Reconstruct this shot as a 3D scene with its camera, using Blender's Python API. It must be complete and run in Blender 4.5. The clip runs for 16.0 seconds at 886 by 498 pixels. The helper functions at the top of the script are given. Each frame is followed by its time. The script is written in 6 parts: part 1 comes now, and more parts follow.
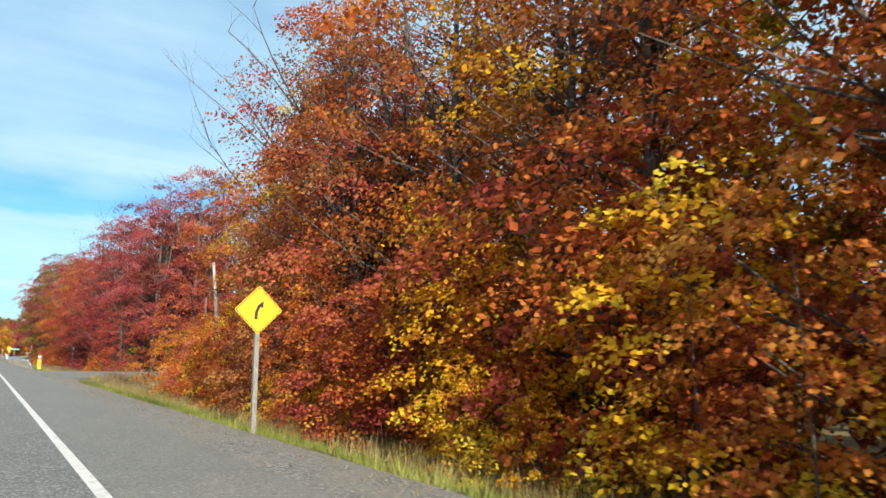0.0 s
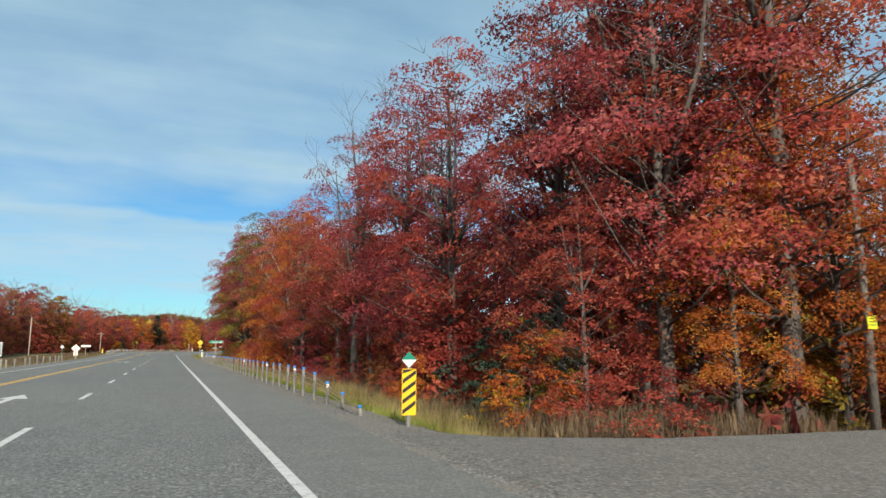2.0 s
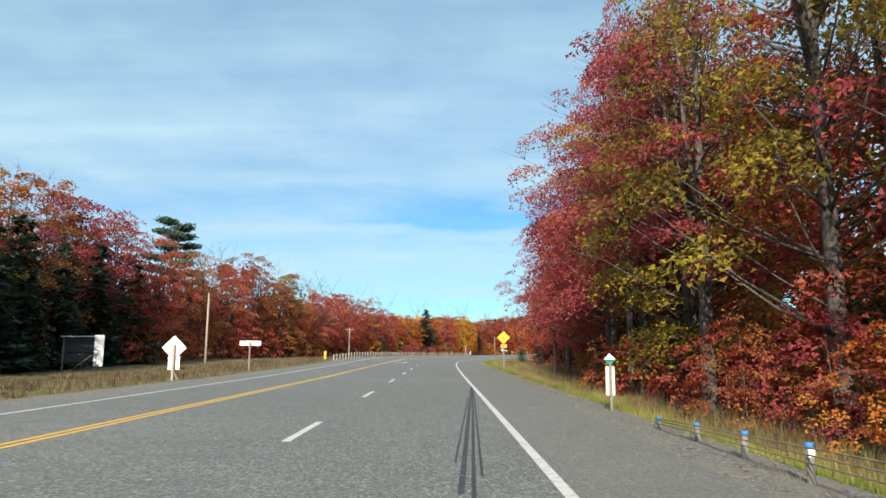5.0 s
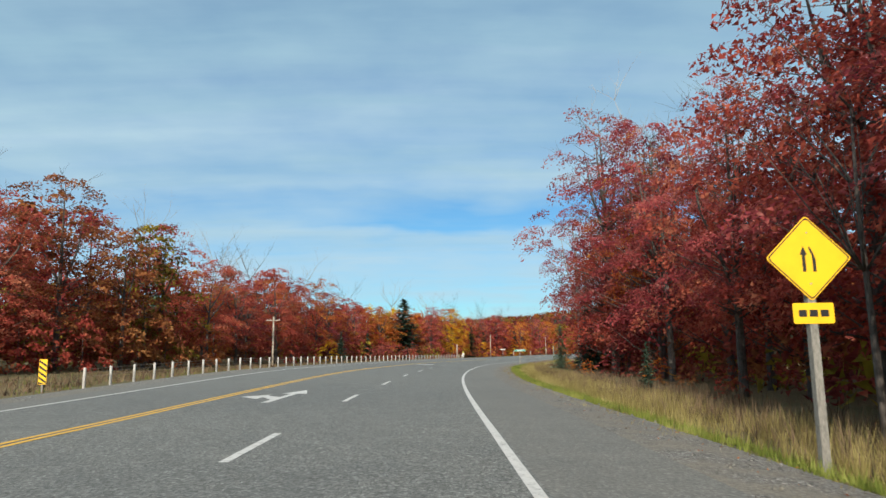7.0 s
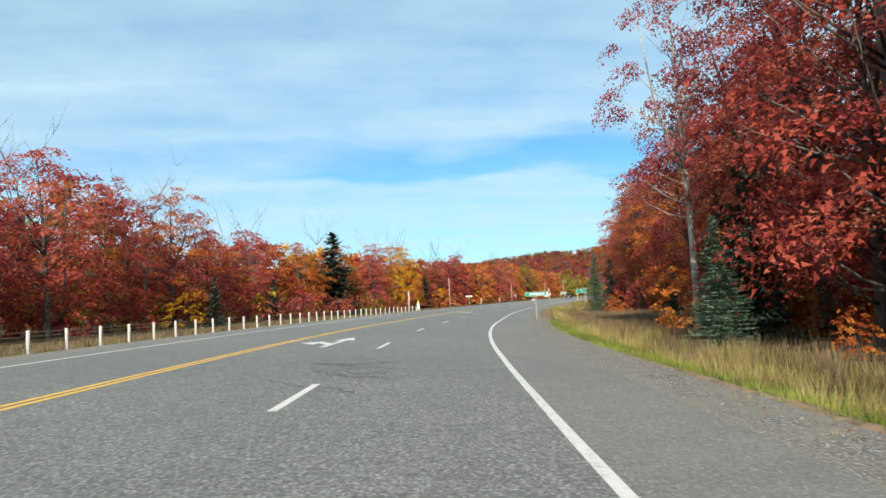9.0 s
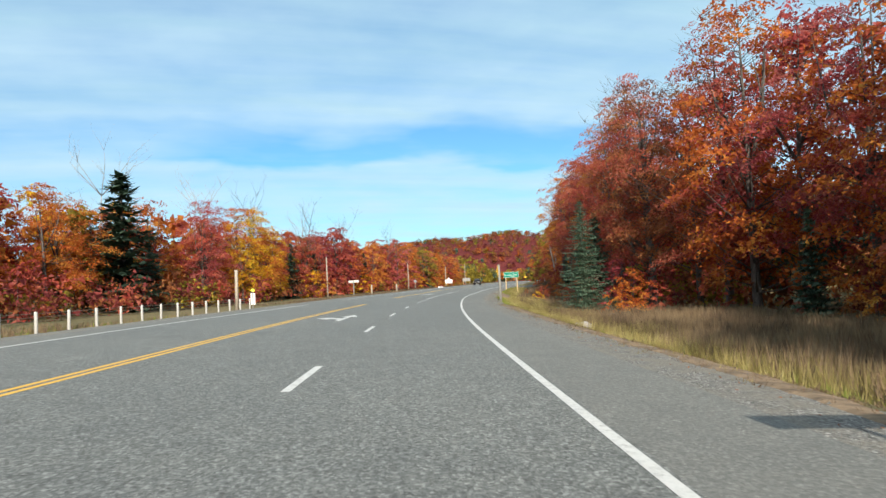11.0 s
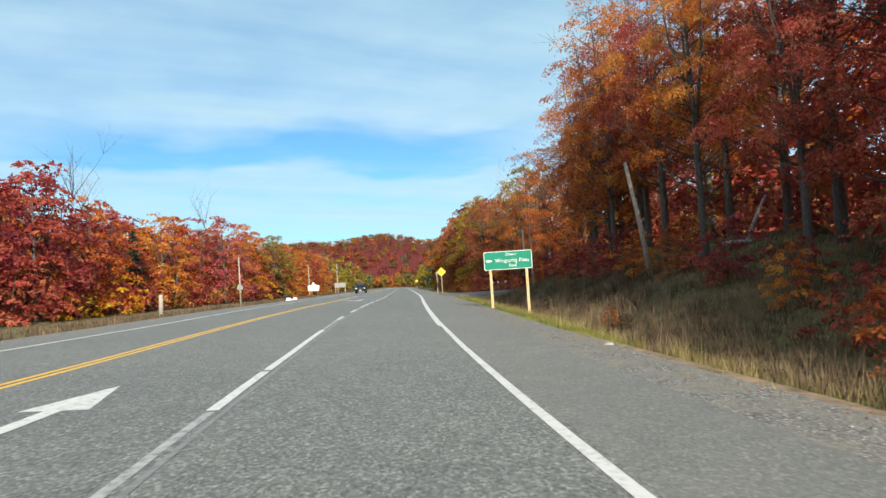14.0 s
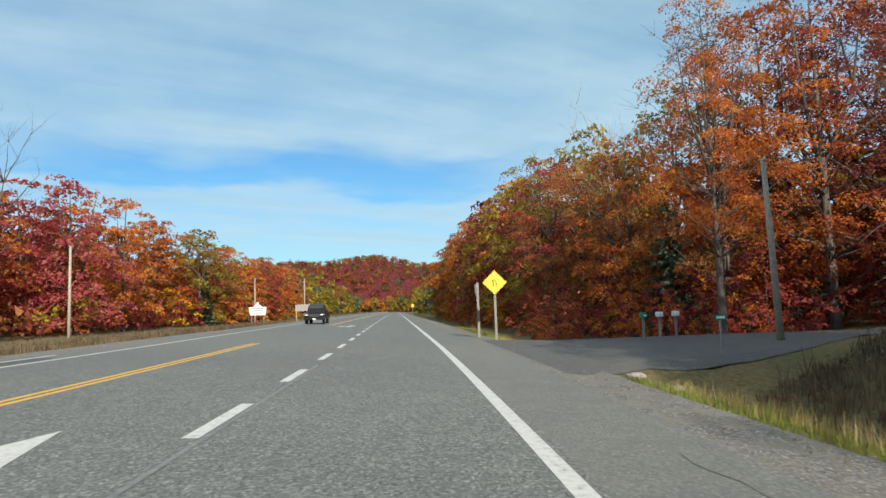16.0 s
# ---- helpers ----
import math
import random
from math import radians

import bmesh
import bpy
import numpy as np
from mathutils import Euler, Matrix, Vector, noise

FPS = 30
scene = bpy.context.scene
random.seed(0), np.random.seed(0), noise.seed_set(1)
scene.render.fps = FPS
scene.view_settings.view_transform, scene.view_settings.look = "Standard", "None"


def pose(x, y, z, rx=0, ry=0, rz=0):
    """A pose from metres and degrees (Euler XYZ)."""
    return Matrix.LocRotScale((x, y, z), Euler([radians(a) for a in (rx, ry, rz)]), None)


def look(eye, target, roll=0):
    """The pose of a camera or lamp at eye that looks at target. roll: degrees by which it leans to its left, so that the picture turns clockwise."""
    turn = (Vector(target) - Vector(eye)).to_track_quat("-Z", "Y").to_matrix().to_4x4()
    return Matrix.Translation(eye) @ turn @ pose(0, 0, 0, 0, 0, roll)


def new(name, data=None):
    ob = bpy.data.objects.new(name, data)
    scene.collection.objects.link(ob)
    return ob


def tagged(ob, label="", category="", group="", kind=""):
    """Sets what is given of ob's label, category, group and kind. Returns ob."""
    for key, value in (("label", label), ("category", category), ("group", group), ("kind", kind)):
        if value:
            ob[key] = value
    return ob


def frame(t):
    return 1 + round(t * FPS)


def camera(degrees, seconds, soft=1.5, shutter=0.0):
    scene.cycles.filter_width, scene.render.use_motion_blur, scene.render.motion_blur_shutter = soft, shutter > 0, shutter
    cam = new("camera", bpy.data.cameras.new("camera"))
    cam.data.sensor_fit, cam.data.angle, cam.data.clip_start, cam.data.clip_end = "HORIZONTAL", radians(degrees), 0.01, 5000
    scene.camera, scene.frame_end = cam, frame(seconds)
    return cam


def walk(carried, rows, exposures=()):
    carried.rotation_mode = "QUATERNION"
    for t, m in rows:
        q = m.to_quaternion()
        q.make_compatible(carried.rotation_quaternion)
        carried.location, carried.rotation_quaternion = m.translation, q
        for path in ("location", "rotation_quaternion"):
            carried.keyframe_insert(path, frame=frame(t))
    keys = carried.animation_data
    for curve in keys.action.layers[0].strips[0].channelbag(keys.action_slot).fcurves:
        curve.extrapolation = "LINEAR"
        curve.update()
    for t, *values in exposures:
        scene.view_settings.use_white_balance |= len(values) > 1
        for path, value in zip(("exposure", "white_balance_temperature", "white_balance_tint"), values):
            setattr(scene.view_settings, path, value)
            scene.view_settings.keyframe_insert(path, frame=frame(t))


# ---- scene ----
cam = camera(65.86, 16.0, shutter=0.04)
PATH = [
    (0, (-1.304, -8.554, 1.521), (-0.209, -6.907, 1.825), 0.04),
    (0.5, (-1.462, 5.980, 1.513), (-0.408, 7.653, 1.816), 0.18),
    (1, (-1.542, 20.564, 1.520), (-0.536, 22.267, 1.817), 0.60),
    (1.5, (-1.554, 35.207, 1.530), (-0.708, 36.996, 1.817), 0.32),
    (2, (-1.548, 49.861, 1.528), (-0.821, 51.701, 1.818), 0.03),
    (2.5, (-1.544, 64.600, 1.537), (-1.016, 66.505, 1.843), 0.28),
    (3, (-1.574, 79.383, 1.539), (-1.292, 81.339, 1.845), 0.73),
    (3.5, (-1.597, 94.110, 1.528), (-1.459, 96.082, 1.829), 1.28),
    (4, (-1.589, 108.721, 1.511), (-1.533, 110.698, 1.807), 1.34),
    (4.5, (-1.557, 123.284, 1.482), (-1.543, 125.262, 1.777), 0.92),
    (5, (-1.486, 137.837, 1.466), (-1.486, 139.815, 1.764), 0.20),
    (7.5, (-1.069, 207.344, 1.557), (-0.994, 209.319, 1.859), -1.40),
    (8, (-0.759, 220.294, 1.577), (-0.656, 222.273, 1.851), -2.49),
    (8.5, (-0.339, 232.981, 1.604), (-0.192, 234.966, 1.801), -3.20),
    (9, (0.366, 245.620, 1.642), (0.571, 247.604, 1.796), -3.00),
    (11.5, (10.561, 308.697, 1.544), (11.157, 310.605, 1.634), -3.32),
    (12, (13.872, 322.371, 1.489), (14.532, 324.258, 1.569), -3.78),
    (12.5, (17.521, 335.849, 1.458), (18.250, 337.710, 1.534), -3.81),
    (13, (21.568, 349.288, 1.462), (22.358, 351.124, 1.535), -4.06),
    (13.5, (25.920, 362.733, 1.485), (26.759, 364.547, 1.564), -4.19),
    (14, (30.697, 376.127, 1.523), (31.580, 377.919, 1.623), -3.67),
    (14.5, (35.906, 389.437, 1.599), (36.818, 391.214, 1.706), -3.53),
    (15, (41.340, 402.643, 1.673), (42.264, 404.412, 1.796), -3.30),
    (15.5, (47.038, 415.674, 1.743), (47.954, 417.445, 1.897), -2.53),
    (16, (52.822, 428.611, 1.799), (53.721, 430.388, 1.973), -1.80),
]
walk(cam, [(t, look(eye, target, roll)) for t, eye, target, roll in PATH], [(0, 0.54), (0.7, 0.30), (1.5, 0.06), (2.2, 0.0), (3.2, 0.06), (4.5, 0.12), (5, 0.30), (7.5, -0.04), (8, -0.02), (8.6, 0.35), (13, 0.33), (15, 0.28), (16, 0.1)])

# ---- world, sun, exposure ----
SUN_ELEVATION, SUN_AZIMUTH = radians(25), radians(191)
world = bpy.data.worlds.new("world")
scene.world = world
world.use_nodes = True


def build_sky():
    nt = world.node_tree
    nt.nodes.clear()
    N = nt.nodes.new
    L = nt.links.new

    def math_node(op, a, b=None, c=None):
        n = N("ShaderNodeMath")
        n.operation = op
        for i, v in enumerate((a, b, c)):
            if v is None:
                continue
            if isinstance(v, (int, float)):
                n.inputs[i].default_value = v
            else:
                L(v, n.inputs[i])
        return n.outputs[0]

    def band(v, a, b):
        n = N("ShaderNodeMapRange")
        n.interpolation_type = "SMOOTHSTEP"
        L(v, n.inputs["Value"])
        n.inputs["From Min"].default_value, n.inputs["From Max"].default_value = a, b
        return n.outputs["Result"]

    out = N("ShaderNodeOutputWorld")
    bg = N("ShaderNodeBackground")
    sky = N("ShaderNodeTexSky")
    sky.sky_type = "NISHITA"
    sky.sun_disc = False
    sky.sun_elevation, sky.sun_rotation = SUN_ELEVATION, SUN_AZIMUTH
    sky.air_density, sky.dust_density, sky.ozone_density = 1.0, 0.4, 2.0
    coord = N("ShaderNodeTexCoord")
    sep = N("ShaderNodeSeparateXYZ")
    L(coord.outputs["Generated"], sep.inputs[0])
    z = sep.outputs["Z"]
    zz = math_node("ADD", math_node("MAXIMUM", z, 0.0), 0.10)
    comb = N("ShaderNodeCombineXYZ")
    L(math_node("DIVIDE", sep.outputs["X"], zz), comb.inputs[0])
    L(math_node("DIVIDE", sep.outputs["Y"], zz), comb.inputs[1])
    wisps = N("ShaderNodeTexNoise")
    wisps.inputs["Scale"].default_value, wisps.inputs["Detail"].default_value = 0.55, 7.0
    wisps.inputs["Roughness"].default_value = 0.55
    stretch = N("ShaderNodeMapping")
    stretch.inputs["Scale"].default_value = (0.42, 2.3, 1.0)
    stretch.inputs["Rotation"].default_value = (0, 0, radians(-14))
    L(comb.outputs[0], stretch.inputs[0])
    L(stretch.outputs[0], wisps.inputs["Vector"])
    broad = N("ShaderNodeTexNoise")
    broad.inputs["Scale"].default_value, broad.inputs["Detail"].default_value = 0.9, 4.0
    L(comb.outputs[0], broad.inputs["Vector"])
    # a thin sheet of cloud high up, a clear lane lower, a white bank near the horizon
    wob = math_node("MULTIPLY_ADD", broad.outputs[0], 0.13, -0.065)
    zw = math_node("ADD", z, wob)
    sheet = band(zw, 0.205, 0.245)
    bank_low = math_node("MULTIPLY", band(zw, 0.035, 0.10), math_node("SUBTRACT", 1.0, band(zw, 0.165, 0.185)))
    cover = math_node("MAXIMUM", math_node("MULTIPLY", sheet, 0.86), math_node("MULTIPLY", bank_low, 0.72))
    side = math_node("ADD", math_node("MULTIPLY", sep.outputs["X"], 0.208), math_node("MULTIPLY", sep.outputs["Y"], 0.978))
    side = math_node("ADD", side, math_node("MULTIPLY_ADD", wisps.outputs[0], 0.16, -0.08))
    veil = math_node("SUBTRACT", 1.0, band(side, 0.90, 0.972))
    cover = math_node("MAXIMUM", cover, math_node("MULTIPLY", math_node("MULTIPLY", veil, band(zw, 0.0, 0.10)), 0.72))
    soft = band(wisps.outputs[0], 0.22, 0.62)
    cover = math_node("MULTIPLY", cover, math_node("MULTIPLY_ADD", soft, 0.55, 0.45))
    cover = math_node("ADD", cover, math_node("MULTIPLY", band(wisps.outputs[0], 0.5, 0.75), 0.25))
    cover = math_node("MINIMUM", cover, 1.0)
    streak = N("ShaderNodeTexNoise")
    streak.inputs["Scale"].default_value, streak.inputs["Detail"].default_value = 1.5, 9.0
    streak.inputs["Roughness"].default_value, streak.inputs["Distortion"].default_value = 0.58, 0.5
    L(stretch.outputs[0], streak.inputs["Vector"])
    tuft = N("ShaderNodeTexNoise")
    tuft.inputs["Scale"].default_value, tuft.inputs["Detail"].default_value = 3.2, 8.0
    L(comb.outputs[0], tuft.inputs["Vector"])
    cover = math_node("ADD", cover, math_node("MULTIPLY_ADD", tuft.outputs[0], 0.55, -0.275))
    cover = math_node("ADD", cover, math_node("MULTIPLY_ADD", streak.outputs[0], 0.56, -0.28))
    cover = math_node("MINIMUM", math_node("MAXIMUM", cover, 0.0), 1.0)
    tint = N("ShaderNodeMix")
    tint.data_type = "RGBA"
    L(band(math_node("ADD", z, math_node("MULTIPLY_ADD", streak.outputs[0], 0.8, -0.40)), 0.06, 0.50), tint.inputs["Factor"])
    tint.inputs["A"].default_value = (0.46, 0.63, 0.73, 1)
    tint.inputs["B"].default_value = (0.352, 0.54, 0.643, 1)
    # the sky overhead, out of view, is brightened to add fill light
    high = N("ShaderNodeMix")
    high.data_type = "RGBA"
    L(band(z, 0.46, 0.95), high.inputs["Factor"])
    L(tint.outputs["Result"], high.inputs["A"])
    high.inputs["B"].default_value = (0.74, 0.82, 0.86, 1)
    gain = N("ShaderNodeMix")
    gain.data_type = "RGBA"
    gain.blend_type = "MULTIPLY"
    gain.inputs["Factor"].default_value = 1.0
    L(sky.outputs[0], gain.inputs["A"])
    gain.inputs["B"].default_value = (0.050, 0.086, 0.105, 1)
    mix = N("ShaderNodeMix")
    mix.data_type = "RGBA"
    L(cover, mix.inputs["Factor"])
    L(gain.outputs["Result"], mix.inputs["A"])
    L(high.outputs["Result"], mix.inputs["B"])
    L(mix.outputs["Result"], bg.inputs["Color"])
    bg.inputs["Strength"].default_value = 1.12
    L(bg.outputs[0], out.inputs[0])


build_sky()
lamp = bpy.data.lights.new("sun", "SUN")
lamp.energy, lamp.angle, lamp.color = 6.0, radians(0.6), (1.0, 0.90, 0.77)
sun = new("sun", lamp)
sun.matrix_world = look((math.sin(SUN_AZIMUTH) * 300, math.cos(SUN_AZIMUTH) * 300, math.tan(SUN_ELEVATION) * 300), (0, 0, 0))

# ---- the line of the road: distance s along its right edge line, d metres to the right of it ----
HEAD_S = [190, 215, 240, 265, 290, 315, 340, 365, 390, 415, 440, 470]
HEAD_A = [-0.03, 1.34, 3.71, 7.47, 13.04, 13.77, 15.92, 18.07, 21.76, 23.29, 23.91, 22.72]
S0, S1 = -260, 1100
_mid = np.arange(S0, S1) + 0.5
_head = np.radians(np.interp(_mid, HEAD_S, HEAD_A))
_cs = np.arange(S0, S1 + 1)
_cx = np.r_[0, np.cumsum(np.sin(_head))]
_cy = S0 + np.r_[0, np.cumsum(np.cos(_head))]


def heading(s):
    return np.interp(s, _mid, _head)


def _swing(s):
    """The bend bulges a little to the right here."""
    return np.interp(s, [232, 256, 264, 290], [0.0, 0.7, 0.7, 0.0])


def plan(s, d):
    h = heading(s)
    d = d + 0.3 * _swing(s)
    return np.interp(s, _cs, _cx) + d * np.cos(h), np.interp(s, _cs, _cy) - d * np.sin(h)


def ramp(v, a, b):
    t = np.clip((np.asarray(v, float) - a) / (b - a), 0, 1)
    return t * t * (3 - 2 * t)


def bank(s):
    return 0.0387 * ramp(s, 200, 245)


def left_line(s):
    return -np.interp(s, [150, 240, 320, 360, 388, 408, 440], [11.1, 12.2, 12.9, 12.6, 12.1, 11.2, 11.5])


def centre_line(s):
    return np.full(np.shape(s), -7.85)


def left_edge(s):
    return left_line(s) - 1.6


RIGHT_EDGE = 2.35


def road_z(s, d):
    return np.interp(s, [180, 206, 250, 300, 350, 395, 410, 424, 440, 480, 540], [0.053, 0.185, 0.138, 0.049, -0.071, 0.041, 0.159, 0.227, 0.23, 0.29, 0.327]) - bank(s) * np.asarray(d, float)


def drive_1(s, d):
    """How far a place belongs to the first side road."""
    return ramp(s - 0.9 * np.clip(d - 5, 0, 14), 36, 40) * (1 - ramp(s, 60, 64)) * ramp(d, 0, 2)


def drive_2(s, d):
    return ramp(s - np.clip(0.8 * (np.asarray(d, float) - 7), 0, 8), 452, 456) * (1 - ramp(s - 0.03 * np.maximum(d - 4, 0), 470.5, 473)) * ramp(d, 0, 2)


def ground_z(s, d):
    s, d = np.asarray(s, float), np.asarray(d, float)
    le = left_edge(s)
    inside = road_z(s, d) - 0.10
    x = np.maximum(d - RIGHT_EDGE, 0)
    side = np.clip(drive_1(s, d) + drive_2(s, d), 0, 1) * (1 - ramp(d, 78, 108))
    ditch = -0.07 * x - (0.75 - 0.35 * ramp(s, 190, 230) * (1 - ramp(s, 290, 320))) * ramp(x, 0.9, 4.2) + 0.35 * ramp(x, 7, 14)
    right = road_z(s, RIGHT_EDGE) - 0.04 + ditch * (1 - side) - 0.02 * x * side
    beyond = ramp(s, 462, 480)
    bankside = (0.42 * np.clip(d - 6.5, 0, 10) + 0.12 * np.maximum(d - 16.5, 0)) * ramp(s, 392, 412) * (1 - 0.55 * ramp(s, 446, 458)) * (1 - beyond)
    slope = (0.05 * np.clip(d - 9, 0, 10) + 0.17 * np.maximum(d - 19, 0)) * beyond
    behind = 0.05 * np.maximum(d - 14, 0) * (1 - ramp(s, 392, 412)) * np.maximum(ramp(s, 62, 75), ramp(d, 75, 110))
    level = 1 - 0.85 * drive_2(s, d) * (1 - ramp(d, 22, 45))
    hill = (bankside + slope) * level + behind
    right = right + np.minimum(hill, 26)
    y = np.maximum(le - d, 0)
    left = road_z(s, le) - 0.04 - 0.5 * ramp(y, 0.8, 6) * (0.6 + 0.4 * ramp(s, 330, 400)) + np.minimum(0.03 * np.maximum(y - 20, 0), 12)
    return np.where(d > RIGHT_EDGE, right, np.where(d < le, left, inside))


def place(s, d, z=None, turn=0.0):
    """A pose on the ground at s, d that faces back along the road."""
    x, y = plan(s, d)
    z = float(ground_z(s, d)) if z is None else z
    return pose(float(x), float(y), z, 0, 0, -math.degrees(float(heading(s))) + turn)


# ---- materials ----
def nodes_of(name):
    m = bpy.data.materials.new(name)
    m.use_nodes = True
    nt = m.node_tree
    return m, nt, nt.nodes["Principled BSDF"]


def noise_node(nt, scale, detail=4.0, rough=0.55, vector=None):
    n = nt.nodes.new("ShaderNodeTexNoise")
    n.inputs["Scale"].default_value, n.inputs["Detail"].default_value, n.inputs["Roughness"].default_value = scale, detail, rough
    if vector is not None:
        nt.links.new(vector, n.inputs["Vector"])
    return n.outputs["Fac"]


def ramp_node(nt, fac, stops):
    n = nt.nodes.new("ShaderNodeValToRGB")
    el = n.color_ramp.elements
    while len(el) < len(stops):
        el.new(0.5)
    for e, (p, c) in zip(el, stops):
        e.position, e.color = p, (*c, 1)
    nt.links.new(fac, n.inputs[0])
    return n.outputs[0]


def mix_node(nt, fac, a, b, blend="MIX"):
    n = nt.nodes.new("ShaderNodeMix")
    n.data_type, n.blend_type = "RGBA", blend
    for key, v in (("Factor", fac), ("A", a), ("B", b)):
        if isinstance(v, (int, float)):
            n.inputs[key].default_value = v
        elif isinstance(v, tuple):
            n.inputs[key].default_value = (*v, 1)
        else:
            nt.links.new(v, n.inputs[key])
    return n.outputs["Result"]


def bump_node(nt, height, strength, distance, bsdf):
    n = nt.nodes.new("ShaderNodeBump")
    n.inputs["Strength"].default_value, n.inputs["Distance"].default_value = strength, distance
    nt.links.new(height, n.inputs["Height"])
    nt.links.new(n.outputs[0], bsdf.inputs["Normal"])


def coords(nt):
    return nt.nodes.new("ShaderNodeTexCoord").outputs["Object"]


def plain(name, colour, rough=0.6, metal=0.0, wear=0.15, scale=6.0, bump=0.1):
    """A surface with faint dirt and grain on it."""
    m, nt, b = nodes_of(name)
    v = coords(nt)
    a = noise_node(nt, scale, 5, 0.6, v)
    dark = tuple(c * (1 - wear * 1.6) for c in colour)
    light = tuple(min(1, c * (1 + wear * 0.6)) for c in colour)
    nt.links.new(ramp_node(nt, a, [(0.3, dark), (0.55, colour), (0.75, light)]), b.inputs["Base Color"])
    b.inputs["Roughness"].default_value, b.inputs["Metallic"].default_value = rough, metal
    if bump:
        bump_node(nt, noise_node(nt, scale * 8, 3, 0.6, v), bump, 0.01, b)
    return m


def asphalt(name, base, rough=0.0, contrast=1.0):
    """Rolled asphalt: stones of one to two centimetres in dark binder, wear and stains at wider scales."""
    m, nt, b = nodes_of(name)
    v = coords(nt)
    cell = nt.nodes.new("ShaderNodeTexVoronoi")
    cell.inputs["Scale"].default_value = 36.0
    nt.links.new(v, cell.inputs["Vector"])
    grey = nt.nodes.new("ShaderNodeSeparateColor")
    nt.links.new(cell.outputs["Color"], grey.inputs[0])
    grit = noise_node(nt, 22.0, 4, 0.85, v)
    mid = noise_node(nt, 1.3, 5, 0.6, v)
    wide = noise_node(nt, 0.09, 4, 0.6, v)
    shade = lambda k: tuple(c * (1 + (k - 1) * contrast) for c in base)
    c = ramp_node(nt, grey.outputs[0], [(0.0, shade(0.25)), (0.45, shade(0.72)), (0.80, shade(1.35)), (1.0, shade(2.9))])
    c = mix_node(nt, 0.45, c, ramp_node(nt, grit, [(0.36, shade(0.25)), (0.5, base), (0.64, shade(2.2))]))
    c = mix_node(nt, 0.55, c, ramp_node(nt, mid, [(0.3, (0.80, 0.80, 0.80)), (0.7, (1.12, 1.10, 1.06))]), "MULTIPLY")
    c = mix_node(nt, 0.6, c, ramp_node(nt, wide, [(0.35, (0.86, 0.87, 0.88)), (0.65, (1.1, 1.09, 1.06))]), "MULTIPLY")
    nt.links.new(c, b.inputs["Base Color"])
    b.inputs["Roughness"].default_value = 0.86
    bump_node(nt, grit, (0.5 + rough) * contrast, 0.012 + 0.03 * rough, b)
    return m


def gravel(name):
    """Loose stones of a few centimetres in dusty sand."""
    m, nt, b = nodes_of(name)
    v = coords(nt)
    cell = nt.nodes.new("ShaderNodeTexVoronoi")
    cell.inputs["Scale"].default_value = 32.0
    nt.links.new(v, cell.inputs["Vector"])
    grey = nt.nodes.new("ShaderNodeSeparateColor")
    nt.links.new(cell.outputs["Color"], grey.inputs[0])
    stone = ramp_node(nt, grey.outputs[0], [(0.0, (0.065, 0.065, 0.060)), (0.5, (0.185, 0.183, 0.168)), (0.85, (0.29, 0.288, 0.268)), (1.0, (0.50, 0.49, 0.46))])
    edge = ramp_node(nt, cell.outputs["Distance"], [(0.25, (1, 1, 1)), (0.75, (0.62, 0.60, 0.57))])
    c = mix_node(nt, 1.0, stone, edge, "MULTIPLY")
    sand = ramp_node(nt, noise_node(nt, 22.0, 4, 0.7, v), [(0.35, (0.115, 0.107, 0.086)), (0.65, (0.265, 0.248, 0.205))])
    c = mix_node(nt, ramp_node(nt, noise_node(nt, 1.1, 5, 0.6, v), [(0.42, (0, 0, 0)), (0.62, (1, 1, 1))]), c, sand)
    nt.links.new(c, b.inputs["Base Color"])
    b.inputs["Roughness"].default_value = 0.9
    bump_node(nt, edge, 0.8, 0.03, b)
    return m


def paint(name, colour, worn=0.42):
    """Road paint, worn through to the asphalt in spots."""
    m, nt, b = nodes_of(name)
    v = coords(nt)
    f = noise_node(nt, 9.0, 6, 0.72, v)
    c = ramp_node(nt, f, [(worn - 0.09, (0.15, 0.15, 0.145)), (worn, tuple(0.75 * k for k in colour)), (worn + 0.14, colour)])
    nt.links.new(c, b.inputs["Base Color"])
    b.inputs["Roughness"].default_value = 0.7
    bump_node(nt, noise_node(nt, 60, 3, 0.7, v), 0.3, 0.006, b)
    return m


def bark(name, dark, light, scale=5.0):
    m, nt, b = nodes_of(name)
    v = coords(nt)
    mp = nt.nodes.new("ShaderNodeMapping")
    mp.inputs["Scale"].default_value = (scale, scale, scale * 0.22)
    nt.links.new(v, mp.inputs[0])
    f = noise_node(nt, 3.0, 6, 0.7, mp.outputs[0])
    nt.links.new(ramp_node(nt, f, [(0.33, dark), (0.62, light)]), b.inputs["Base Color"])
    b.inputs["Roughness"].default_value = 0.9
    bump_node(nt, f, 0.6, 0.04, b)
    return m


